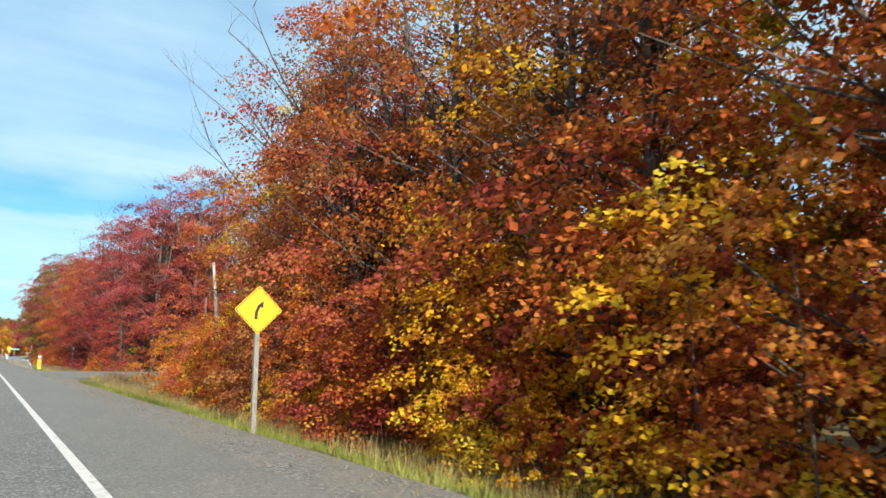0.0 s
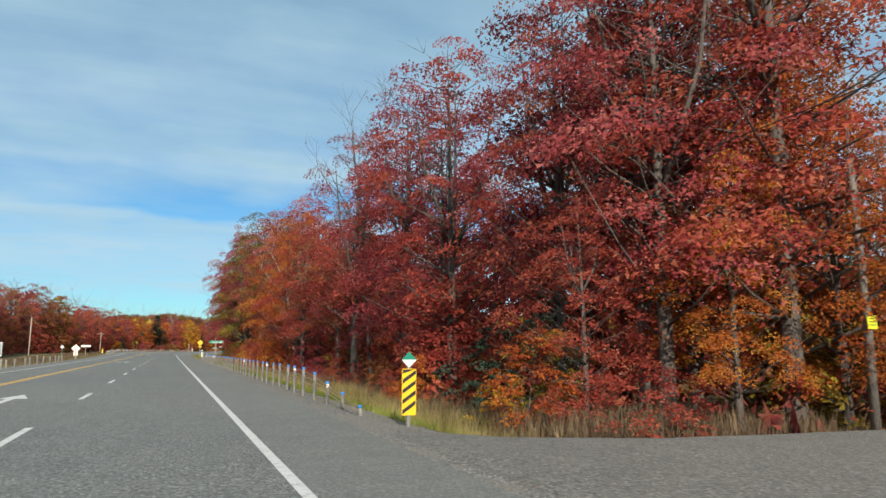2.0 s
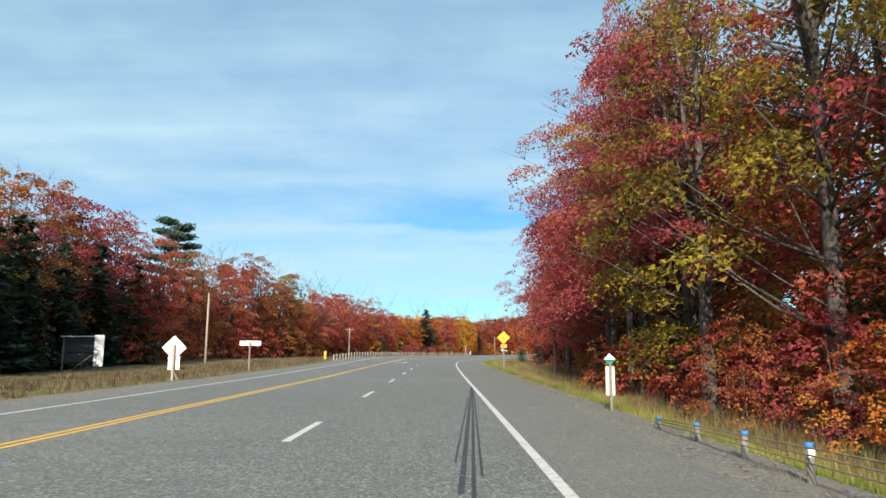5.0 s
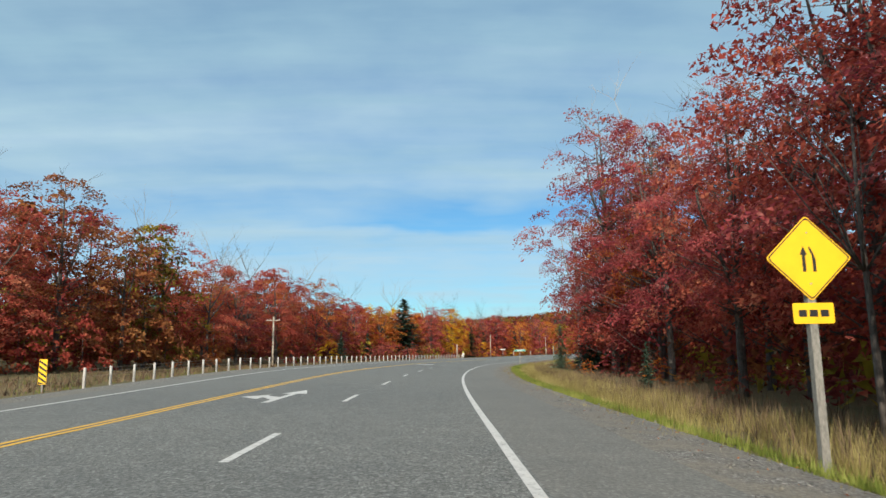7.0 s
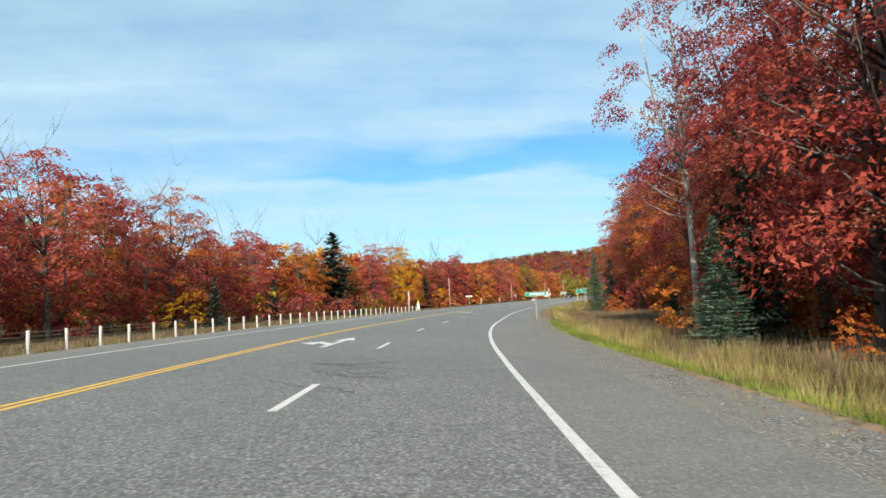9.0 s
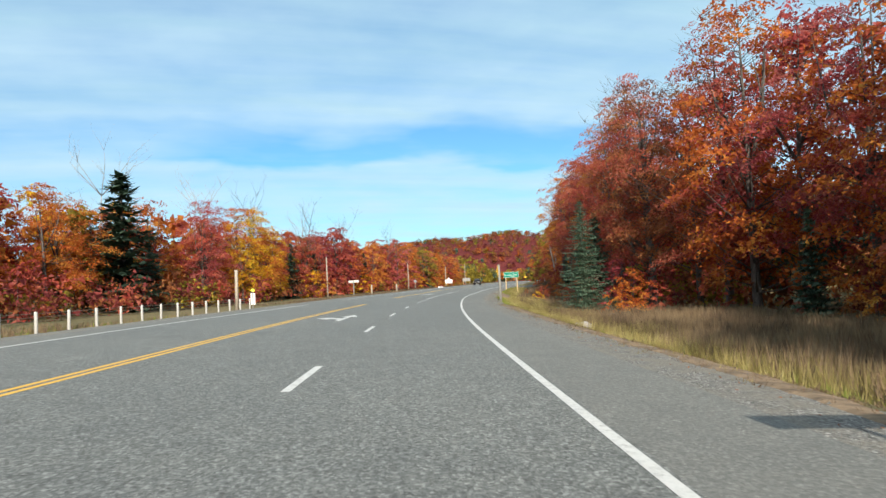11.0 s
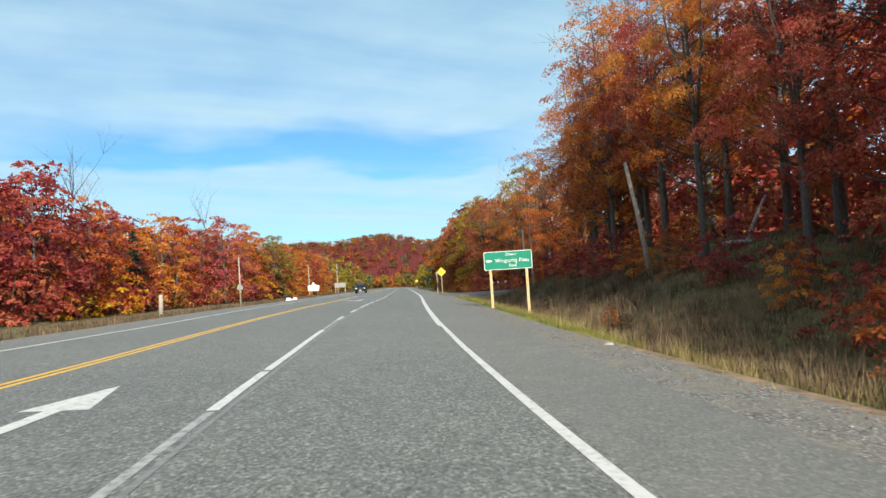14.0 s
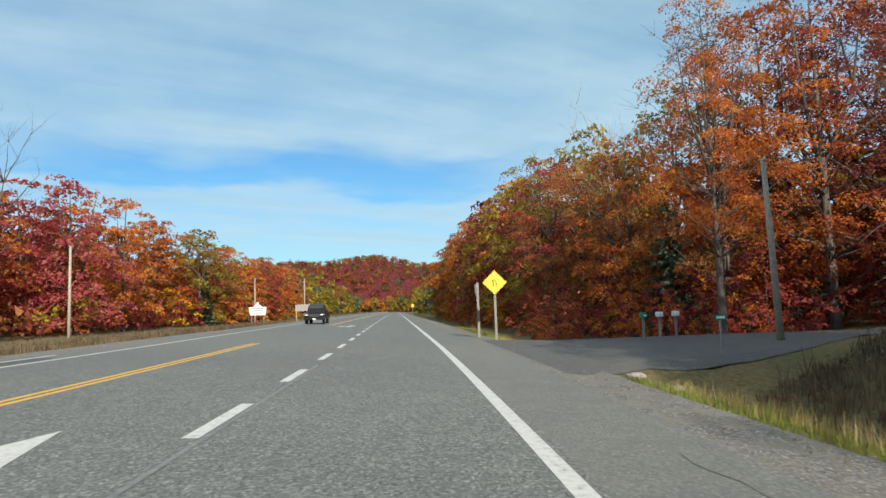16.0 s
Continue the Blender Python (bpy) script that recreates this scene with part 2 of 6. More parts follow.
def foliage(name, stops, glow=0.5):
    """Leaves: each differs a little, so does each tree and each side of it; light passes through them."""
    m, nt, b = nodes_of(name)
    geo = nt.nodes.new("ShaderNodeNewGeometry")
    info = nt.nodes.new("ShaderNodeObjectInfo")
    at_leaf = coords(nt)
    patch = noise_node(nt, 0.42, 2, 0.5, at_leaf)
    tuft = noise_node(nt, 1.6, 2, 0.5, at_leaf)

    def weigh(value, gain, start):
        n = nt.nodes.new("ShaderNodeMath")
        n.operation = "MULTIPLY_ADD"
        nt.links.new(value, n.inputs[0])
        n.inputs[1].default_value = gain
        if isinstance(start, float):
            n.inputs[2].default_value = start
        else:
            nt.links.new(start, n.inputs[2])
        return n.outputs[0]

    tone = weigh(geo.outputs["Random Per Island"], 0.16, -0.08)
    tone = weigh(tuft, 0.95, weigh(tone, 1.0, -0.475))
    tone = weigh(info.outputs["Random"], 0.24, weigh(tone, 1.0, -0.12))
    tone = weigh(patch, 1.25, weigh(tone, 1.0, -0.10))
    c = ramp_node(nt, tone, stops)
    nt.links.new(c, b.inputs["Base Color"])
    b.inputs["Roughness"].default_value = 0.7
    b.inputs["Specular IOR Level"].default_value = 0.12
    tr = nt.nodes.new("ShaderNodeBsdfTranslucent")
    nt.links.new(c, tr.inputs["Color"])
    mx = nt.nodes.new("ShaderNodeMixShader")
    mx.inputs[0].default_value = glow
    nt.links.new(b.outputs[0], mx.inputs[1])
    nt.links.new(tr.outputs[0], mx.inputs[2])
    nt.links.new(mx.outputs[0], nt.nodes["Material Output"].inputs[0])
    return m


def ground_material():
    m, nt, b = nodes_of("verge_ground")
    v = coords(nt)
    fine = noise_node(nt, 6.0, 6, 0.7, v)
    wide = noise_node(nt, 0.16, 4, 0.6, v)
    dry = ramp_node(nt, fine, [(0.3, (0.075, 0.055, 0.024)), (0.5, (0.17, 0.125, 0.050)), (0.72, (0.27, 0.205, 0.090))])
    green = ramp_node(nt, fine, [(0.3, (0.055, 0.050, 0.014)), (0.55, (0.12, 0.110, 0.035)), (0.75, (0.21, 0.175, 0.07))])
    c = mix_node(nt, ramp_node(nt, wide, [(0.42, (0, 0, 0)), (0.6, (1, 1, 1))]), dry, green)
    nt.links.new(c, b.inputs["Base Color"])
    b.inputs["Roughness"].default_value = 0.95
    bump_node(nt, fine, 0.8, 0.15, b)
    return m


M_ROAD = asphalt("asphalt", (0.140, 0.147, 0.139))
M_SHOULDER = asphalt("shoulder_asphalt", (0.150, 0.153, 0.141), 0.0, 0.5)
M_GRAVEL = gravel("gravel")
M_DRIVE = asphalt("driveway_surface", (0.150, 0.144, 0.129), 0.2)
M_DRIVE_DARK = asphalt("dark_driveway_surface", (0.095, 0.094, 0.092), 0.3)
M_WHITE = paint("white_road_paint", (0.58, 0.58, 0.55), 0.39)
M_FADED = paint("faded_road_paint", (0.24, 0.24, 0.235), 0.50)
M_WORN = paint("worn_road_paint", (0.38, 0.38, 0.37), 0.47)
M_BRUSHED = paint("brushed_road_paint", (0.47, 0.47, 0.455), 0.44)
M_YELLOW = paint("yellow_road_paint", (0.72, 0.42, 0.05), 0.34)
M_RUBBER = paint("tyre_rubber", (0.035, 0.035, 0.036), 0.42)
M_CRACK = plain("crack_sealant", (0.085, 0.083, 0.08), 0.85, 0, 0.4)
M_EARTH = plain("bare_earth", (0.24, 0.168, 0.10), 0.95, 0, 0.45, 2.5, 0.9)
M_GROUND = ground_material()
M_BARK = bark("grey_bark", (0.035, 0.029, 0.025), (0.13, 0.112, 0.096))
M_BARK_PALE = bark("pale_bark", (0.20, 0.18, 0.15), (0.46, 0.42, 0.36))
M_POLE = bark("weathered_pole_wood", (0.22, 0.18, 0.14), (0.48, 0.42, 0.34), 9.0)
M_TIMBER = bark("sawn_timber", (0.42, 0.29, 0.14), (0.66, 0.49, 0.27), 8.0)
M_POST = bark("pale_post_wood", (0.13, 0.128, 0.112), (0.29, 0.28, 0.25), 12.0)
M_POST_BLEACHED = bark("bleached_post_wood", (0.30, 0.29, 0.265), (0.56, 0.55, 0.51), 12.0)
M_STEEL = plain("galvanised_steel", (0.50, 0.51, 0.51), 0.45, 0.7, 0.18)
M_CABLE = plain("rusty_cable", (0.27, 0.21, 0.15), 0.6, 0.3, 0.3)
M_WIRE = plain("power_cable", (0.03, 0.03, 0.032), 0.6, 0.2, 0.1, 6, 0)
M_BLUE = plain("blue_paint", (0.035, 0.22, 0.62), 0.6)
M_SIGN_YELLOW = plain("yellow_sheeting", (0.86, 0.50, 0.012), 0.45, 0, 0.06, 3, 0)
M_LIME = plain("lime_sheeting", (0.72, 0.80, 0.05), 0.45, 0, 0.06, 3, 0)
M_SIGN_GREEN = plain("green_sheeting", (0.001, 0.200, 0.125), 0.75, 0, 0.08, 3, 0)
M_SIGN_WHITE = plain("white_sheeting", (0.80, 0.80, 0.78), 0.45, 0, 0.06, 3, 0)
M_SIGN_BLACK = plain("black_sheeting", (0.014, 0.014, 0.015), 0.5, 0, 0.05, 3, 0)
M_ALU = plain("bare_aluminium", (0.62, 0.62, 0.58), 0.5, 0.35, 0.14, 5, 0.05)
M_BOARD = plain("grey_board", (0.30, 0.29, 0.27), 0.8, 0, 0.3, 4)
M_ROCK = plain("granite", (0.34, 0.32, 0.30), 0.85, 0, 0.35, 3, 0.6)
M_PAINT_BLACK = plain("black_car_paint", (0.012, 0.012, 0.013), 0.22, 0.2, 0.1, 3, 0)
M_GLASS = plain("dark_glass", (0.03, 0.035, 0.04), 0.08, 0, 0.05, 2, 0)
M_TYRE = plain("tyre", (0.02, 0.02, 0.02), 0.8)
M_CHROME = plain("chrome", (0.6, 0.6, 0.6), 0.2, 1.0, 0.05, 3, 0)
M_LAMP = plain("lamp_glass", (0.75, 0.75, 0.72), 0.15, 0, 0.05, 3, 0)

LEAF = {
    "crimson": foliage("crimson_leaves", [(0.2, (0.138, 0.025, 0.034)), (0.45, (0.318, 0.055, 0.065)), (0.62, (0.437, 0.090, 0.087)), (0.85, (0.513, 0.175, 0.146))]),
    "red": foliage("red_leaves", [(0.2, (0.185, 0.030, 0.025)), (0.45, (0.399, 0.072, 0.052)), (0.62, (0.513, 0.119, 0.074)), (0.85, (0.570, 0.212, 0.118))]),
    "orange": foliage("orange_leaves", [(0.2, (0.247, 0.048, 0.020)), (0.42, (0.484, 0.122, 0.029)), (0.62, (0.608, 0.217, 0.043)), (0.85, (0.646, 0.339, 0.067))]),
    "gold": foliage("golden_leaves", [(0.2, (0.36, 0.13, 0.014)), (0.42, (0.66, 0.33, 0.020)), (0.62, (0.78, 0.50, 0.032)), (0.85, (0.66, 0.54, 0.06))]),
    "rust": foliage("rust_brown_leaves", [(0.2, (0.123, 0.045, 0.025)), (0.42, (0.275, 0.095, 0.040)), (0.62, (0.408, 0.159, 0.056)), (0.85, (0.475, 0.244, 0.090))]),
    "maroon": foliage("maroon_leaves", [(0.2, (0.090, 0.023, 0.027)), (0.45, (0.218, 0.046, 0.047)), (0.65, (0.342, 0.081, 0.065)), (0.85, (0.418, 0.138, 0.095))]),
    "olive": foliage("olive_leaves", [(0.2, (0.085, 0.062, 0.014)), (0.45, (0.21, 0.155, 0.028)), (0.65, (0.36, 0.28, 0.038)), (0.85, (0.50, 0.40, 0.05))]),
    "spruce": foliage("spruce_needles", [(0.2, (0.020, 0.036, 0.024)), (0.5, (0.055, 0.090, 0.060)), (0.8, (0.11, 0.16, 0.105))], 0.12),
    "blue": foliage("blue_spruce_needles", [(0.2, (0.088, 0.142, 0.092)), (0.5, (0.145, 0.222, 0.146)), (0.8, (0.20, 0.285, 0.195))], 0.2),
    "weed": foliage("dry_weeds", [(0.2, (0.060, 0.040, 0.028)), (0.5, (0.15, 0.105, 0.066)), (0.8, (0.26, 0.19, 0.11))], 0.2),
    "straw": foliage("straw_grass", [(0.2, (0.110, 0.088, 0.032)), (0.5, (0.265, 0.222, 0.080)), (0.8, (0.45, 0.385, 0.17))], 0.3),
    "grass": foliage("green_grass", [(0.2, (0.060, 0.085, 0.016)), (0.5, (0.16, 0.20, 0.037)), (0.8, (0.29, 0.31, 0.08))], 0.3),
}


# ---- building helpers ----
def mesh_of(name, verts, faces, material=None, smooth=False):
    me = bpy.data.meshes.new(name)
    verts = np.asarray(verts, np.float32)
    if isinstance(faces, np.ndarray):
        n, k = faces.shape
        me.vertices.add(len(verts))
        me.vertices.foreach_set("co", verts.ravel())
        me.loops.add(n * k)
        me.loops.foreach_set("vertex_index", faces.astype(np.int32).ravel())
        me.polygons.add(n)
        me.polygons.foreach_set("loop_start", np.arange(0, n * k, k, dtype=np.int32))
        me.update(calc_edges=True)
    else:
        me.from_pydata(verts.tolist(), [], faces)
        me.update()
    if material:
        me.materials.append(material)
    if smooth:
        me.polygons.foreach_set("use_smooth", np.ones(len(me.polygons), bool))
    return me


def part(name, bm, material, parent, label=""):
    """A bmesh, or a mesh, as one object under a thing or a part."""
    if isinstance(bm, bmesh.types.BMesh):
        me = bpy.data.meshes.new(name)
        bm.to_mesh(me)
        bm.free()
        me.materials.append(material)
    else:
        me = bm
    ob = new(name, me)
    ob.parent = parent
    return tagged(ob, label)


def thing(name, m, label, category, group="", kind=""):
    ob = new(name)
    ob.empty_display_size = 0.3
    ob.matrix_world = m
    return tagged(ob, label, category, group, kind)


def box(bm, x0, x1, y0, y1, z0, z1, bevel=0.0):
    r = bmesh.ops.create_cube(bm, size=1.0)
    for v in r["verts"]:
        v.co = Vector(((x0 + x1) / 2 + v.co.x * (x1 - x0), (y0 + y1) / 2 + v.co.y * (y1 - y0), (z0 + z1) / 2 + v.co.z * (z1 - z0)))
    if bevel:
        edges = list({e for v in r["verts"] for e in v.link_edges})
        bmesh.ops.bevel(bm, geom=edges, offset=bevel, segments=2, affect="EDGES", profile=0.6)
    return bm


def boxed(*a, bevel=0.0):
    return box(bmesh.new(), *a, bevel=bevel)


def tube(points, radii, sides=8):
    """Rings along a line of points: vertices and faces, with caps."""
    pts = [Vector(p) for p in points]
    vs, fs = [], []
    for i, p in enumerate(pts):
        way = (pts[min(i + 1, len(pts) - 1)] - pts[max(i - 1, 0)]).normalized()
        u = way.cross(Vector((0.13, 0.99, 0.07))).normalized()
        w = way.cross(u)
        for k in range(sides):
            a = 2 * math.pi * k / sides
            vs.append(p + (u * math.cos(a) + w * math.sin(a)) * radii[i])
    for i in range(len(pts) - 1):
        for k in range(sides):
            a, b = i * sides + k, i * sides + (k + 1) % sides
            fs.append((a, b, b + sides, a + sides))
    fs.append(tuple(range(sides - 1, -1, -1)))
    fs.append(tuple(range((len(pts) - 1) * sides, len(pts) * sides)))
    return vs, fs


def tubes_mesh(name, list_of, material, smooth=True):
    vs, fs = [], []
    for points, radii, sides in list_of:
        v, f = tube(points, radii, sides)
        o = len(vs)
        vs += v
        fs += [tuple(i + o for i in q) for q in f]
    return mesh_of(name, vs, fs, material, smooth)


def plate(outline, thick, y=0.0):
    """A flat plate in the x-z plane, its face at y towards -y."""
    bm = bmesh.new()
    vs = [bm.verts.new((x, y, z)) for x, z in outline]
    f = bm.faces.new(vs)
    r = bmesh.ops.extrude_face_region(bm, geom=[f])
    for v in (g for g in r["geom"] if isinstance(g, bmesh.types.BMVert)):
        v.co.y += thick
    bmesh.ops.recalc_face_normals(bm, faces=bm.faces)
    return bm


def rounded(w, h, r=0.04, cx=0.0, cz=0.0, n=4):
    out = []
    for sx, sz, a0 in ((1, 1, 0), (-1, 1, 90), (-1, -1, 180), (1, -1, 270)):
        for i in range(n + 1):
            a = radians(a0 + 90 * i / n)
            out.append((cx + sx * (w / 2 - r) + r * math.cos(a), cz + sz * (h / 2 - r) + r * math.sin(a)))
    return out


def diamond(side, cz, r=0.05):
    pts = rounded(side, side, r)
    c = math.cos(radians(45))
    return [((x - z) * c, (x + z) * c + cz) for x, z in pts]


def lettering(text, size, x, z, y, parent, material, label="", width=0):
    cu = bpy.data.curves.new("text", "FONT")
    cu.body, cu.size, cu.align_x, cu.align_y, cu.extrude = text, size, "CENTER", "CENTER", 0.002
    cu.resolution_u = 2
    cu.offset = -size * 0.006
    cu.space_character, cu.space_word = 1.08, 1.25
    ob = bpy.data.objects.new("text", cu)
    scene.collection.objects.link(ob)
    me = bpy.data.meshes.new_from_object(ob.evaluated_get(bpy.context.evaluated_depsgraph_get()))
    bpy.data.objects.remove(ob)
    if width:
        xs = [v.co.x for v in me.vertices]
        me.transform(Matrix.Diagonal((width / (max(xs) - min(xs)), 1, 1, 1)))
    me.transform(pose(x, y, z, 90, 0, 0))
    me.materials.clear()
    me.materials.append(material)
    return part("lettering", me, None, parent, label or 'words "%s"' % text)


def ribbon(name, s_list, d0, d1, lift, material, cols=1):
    """A strip that lies on the road from d0 to d1 (numbers, or functions of s)."""
    s = np.asarray(s_list, float)
    a = d0(s) if callable(d0) else np.full(len(s), float(d0))
    b = d1(s) if callable(d1) else np.full(len(s), float(d1))
    vs = []
    for j in range(cols + 1):
        d = a + (b - a) * j / cols
        x, y = plan(s, d)
        vs.append(np.stack([x, y, road_z(s, d) + lift], 1))
    n = len(s)
    v = np.concatenate(vs)
    i = np.arange(n - 1)
    fs = np.concatenate([np.stack([j * n + i, (j + 1) * n + i, (j + 1) * n + i + 1, j * n + i + 1], 1) for j in range(cols)])
    return mesh_of(name, v, fs, material)


# ---- ground and road ----
def build_ground():
    s = np.r_[np.arange(-250, -20, 10), np.arange(-20, 30, 3), np.arange(30, 68, 1), np.arange(68, 445, 3), np.arange(445, 505, 1), np.arange(505, 560, 3), np.arange(560, 1000, 12)].astype(float)
    d = np.r_[-190, -150, -110, -80, -60, -48, -40, -34, -30, -26, -23, -21, -19.5, -18, -17, -16, -15.2, -14.4, -13.6, -12.9, -12, -9, -6, -3, 0, 2.2,
              2.45, 2.9, 3.4, 4, 4.7, 5.5, 6.5, 7.5, 9, 10, 11, 12, 13, 14, 16, 18, 20, 22, 25, 28, 31, 34, 38, 43, 48, 54, 60, 70, 80, 110, 150, 190].astype(float)
    S, D = np.meshgrid(s, d, indexing="ij")
    X, Y = plan(S.ravel(), D.ravel())
    Z = ground_z(S.ravel(), D.ravel())
    rough = np.array([noise.noise(Vector((x * 0.21, y * 0.21, 0))) + 0.4 * noise.noise(Vector((x * 0.9, y * 0.9, 3))) for x, y in zip(X, Y)])
    away = np.where(D.ravel() > 0, ramp(D.ravel(), 3.2, 6), ramp(-D.ravel(), 18, 24))
    away = away * (1 - np.clip(drive_1(S.ravel(), D.ravel()) + drive_2(S.ravel(), D.ravel()), 0, 1))
    Z = Z + rough * 0.22 * away * (1 - ramp(np.abs(D.ravel()), 90, 150))
    v = np.stack([X, Y, Z], 1)
    n, k = len(s), len(d)
    i, j = np.meshgrid(np.arange(n - 1), np.arange(k - 1), indexing="ij")
    a = (i * k + j).ravel()
    faces = np.stack([a, a + 1, a + k + 1, a + k], 1)
    rim = [i * k for i in range(n)] + [(n - 1) * k + j for j in range(1, k)] + [i * k + k - 1 for i in range(n - 2, -1, -1)] + [j for j in range(k - 2, 0, -1)]
    centre = np.array([60.0, 350.0])
    outer = []
    for r in rim:
        w = v[r, :2] - centre
        w = w / np.linalg.norm(w)
        outer.append((*(centre + w * 4300), v[r, 2] - 3))
    base = len(v)
    v = np.concatenate([v, np.array(outer)])
    m = len(rim)
    skirt = np.array([(rim[q], rim[(q + 1) % m], base + (q + 1) % m, base + q) for q in range(m)])
    me = mesh_of("ground", v, np.concatenate([faces, skirt]), M_GROUND, True)
    tagged(new("ground", me), "grassy roadside ground with dry autumn grass and leaf litter", "ground", kind="structure")


build_ground()
LONG = np.arange(-240, 1000, 2.5)
road = tagged(new("road", ribbon("road", LONG, lambda s: left_line(s) - 0.05, 0.12, 0.0, M_ROAD, 8)), "three-lane grey asphalt highway with painted lines", "road", kind="structure")
tagged(new("shoulder_right", ribbon("shoulder_right", LONG, 0.12, RIGHT_EDGE - 0.35, 0.0, M_SHOULDER, 2)), "paved grey road shoulder with crumbling edge", "shoulder", kind="structure")
tagged(new("shoulder_left", ribbon("shoulder_left", LONG, lambda s: left_edge(s) + 0.3, lambda s: left_line(s) - 0.05, 0.0, M_SHOULDER, 1)), "paved shoulder beside the oncoming lane", "shoulder", kind="structure")


def gravel_strip(name, side):
    s = np.arange(-240, 900, 1.0)
    rows = []
    for t in (0.0, 0.4, 0.75, 1.0):
        if side > 0:
            wob = np.array([noise.noise(Vector((q * 0.35, 0, 5))) * 0.22 for q in s])
            d = RIGHT_EDGE - 0.35 + t * (1.85 + wob)
            z = np.where(d < RIGHT_EDGE, road_z(s, d) - 0.03 * t, ground_z(s, d) + 0.035) - (0.05 if t == 1.0 else 0)
        else:
            d = left_edge(s) + 0.3 - t * 1.9
            z = np.where(d > left_edge(s), road_z(s, d) - 0.03 * t, ground_z(s, d) + 0.035) - (0.05 if t == 1.0 else 0)
        x, y = plan(s, d)
        rows.append(np.stack([x, y, z], 1))
    n = len(s)
    i = np.arange(n - 1)
    fs = np.concatenate([np.stack([j * n + i, (j + 1) * n + i, (j + 1) * n + i + 1, j * n + i + 1], 1) for j in range(3)])
    if side < 0:
        fs = fs[:, ::-1]
    tagged(new(name, mesh_of(name, np.concatenate(rows), fs, M_GRAVEL)), "strip of grey gravel along the paved shoulder", "gravel", kind="structure")


gravel_strip("gravel_right", 1)
gravel_strip("gravel_left", -1)


def earth_strip(s0, s1, wide=0.85, start=3.35):
    """Bare brown earth between the gravel and the grass, with a ragged outline."""
    s = np.arange(s0, s1, 0.5)
    fade = np.minimum(ramp(s, s0, s0 + 12), 1 - ramp(s, s1 - 12, s1))
    rag = np.array([noise.noise(Vector((q * 0.5, 0, 8))) + 0.6 * noise.noise(Vector((q * 1.7, 3, 8))) for q in s])
    rows = []
    for t in (0.0, 0.35, 0.7, 1.0):
        d = start + 0.12 * rag[::-1] + t * (0.15 + (wide + 0.35 * rag) * fade)
        x, y = plan(s, d)
        rows.append(np.stack([x, y, ground_z(s, d) + (0.055 if 0 < t < 1 else -0.03)], 1))
    n = len(s)
    i = np.arange(n - 1)
    fs = np.concatenate([np.stack([j * n + i, (j + 1) * n + i, (j + 1) * n + i + 1, j * n + i + 1], 1) for j in range(3)])
    tagged(new("bare_earth", mesh_of("bare_earth", np.concatenate(rows), fs, M_EARTH)), "strip of bare brown earth beside the gravel", "ground", kind="structure")


earth_strip(236, 266, 0.5)
earth_strip(298, 350, 1.5, 2.80)
earth_strip(370, 400, 1.7)


def marking(name, s0, s1, d0, d1, material, parent=None, label="", lift=0.005, step=1.5):
    n = max(2, int((s1 - s0) / step) + 1)
    ob = new(name, ribbon(name, np.linspace(s0, s1, n), d0, d1, lift, material))
    ob.parent = parent or road
    return tagged(ob, label)


marking("edge_line", -240, 356, -0.065, 0.075, M_WHITE, label="solid white edge line")
marking("edge_line", 356, 402.5, -0.09, 0.05, M_WHITE, label="solid white edge line")
marking("edge_line", 402.5, 900, -0.18, 0.04, M_WHITE, label="solid white edge line")
for a, b in ((-240, 352), (366, 900)):
    marking("edge_line", a, b, lambda s: left_line(s) - 0.07, lambda s: left_line(s) + 0.07, M_WHITE, label="solid white edge line")
marking("edge_line", 449.8, 458.6, -12.45, -12.33, M_WHITE, label="short white line along the pavement edge")
marking("patch", 449.4, 457.4, -12.30, -11.72, M_DRIVE_DARK, label="dark rough patch between two white lines", lift=0.004)
for a, b in ((-240, 351.7), (371, 466.5), (500, 900)):
    for off in (-0.17, 0.06):
        marking("centre_line", a, b, lambda s, o=off: centre_line(s) + o, lambda s, o=off: centre_line(s) + o + 0.12, M_YELLOW, label="yellow centre line")
DASH_K = [-22, 0, 3, 7, 13, 16, 17, 22, 24]
DASH_S = [-169, 73, 104.9, 149, 214.1, 244.3, 255, 318.2, 341.4]
for k in range(-22, 25):
    a = float(np.interp(k, DASH_K, DASH_S))
    o = 0.28 * float(np.interp(a, [210, 226, 244, 256], [0, 1, 1, 0]))
    marking("lane_dash", a, a + 3.1, -3.83 + o, -3.69 + o, M_WHITE)
LANE_D = lambda s, o=0.0: np.interp(s, [350, 378, 400, 410, 900], [-3.72, -3.70, -3.95, -4.05, -4.10]) + o


def lane_piece(name, a, b, half, material, label=""):
    marking(name, a, b, lambda s: LANE_D(s, -half), lambda s: LANE_D(s, half), material, label=label)


for a, b in ((353.5, 365.0), (379.3, 387.9), (402.6, 408.0), (417.9, 421.8), (430.2, 432.0)):
    lane_piece("old_lane_line", a, b, 0.055, M_WORN, "half worn white lane line")
lane_piece("lane_dash", 365.0, 376.2, 0.085, M_BRUSHED, "brushed, half worn white lane line")
for a, b in ((376.3, 379.2), (388.0, 391.7), (391.9, 402.2), (408.0, 410.6), (414.8, 417.8), (421.8, 425.6), (425.9, 429.6)):
    lane_piece("lane_dash", a, b, 0.075, M_WHITE)
for k in range(40):
    a = 432.2 + 6.2 * k
    lane_piece("lane_dash", a, a + 2.9, 0.10, M_WHITE)
marking("old_lane_line", 352, 455, lambda s: LANE_D(s, 0.13), lambda s: LANE_D(s, 0.20), M_FADED, label="faded old lane line")


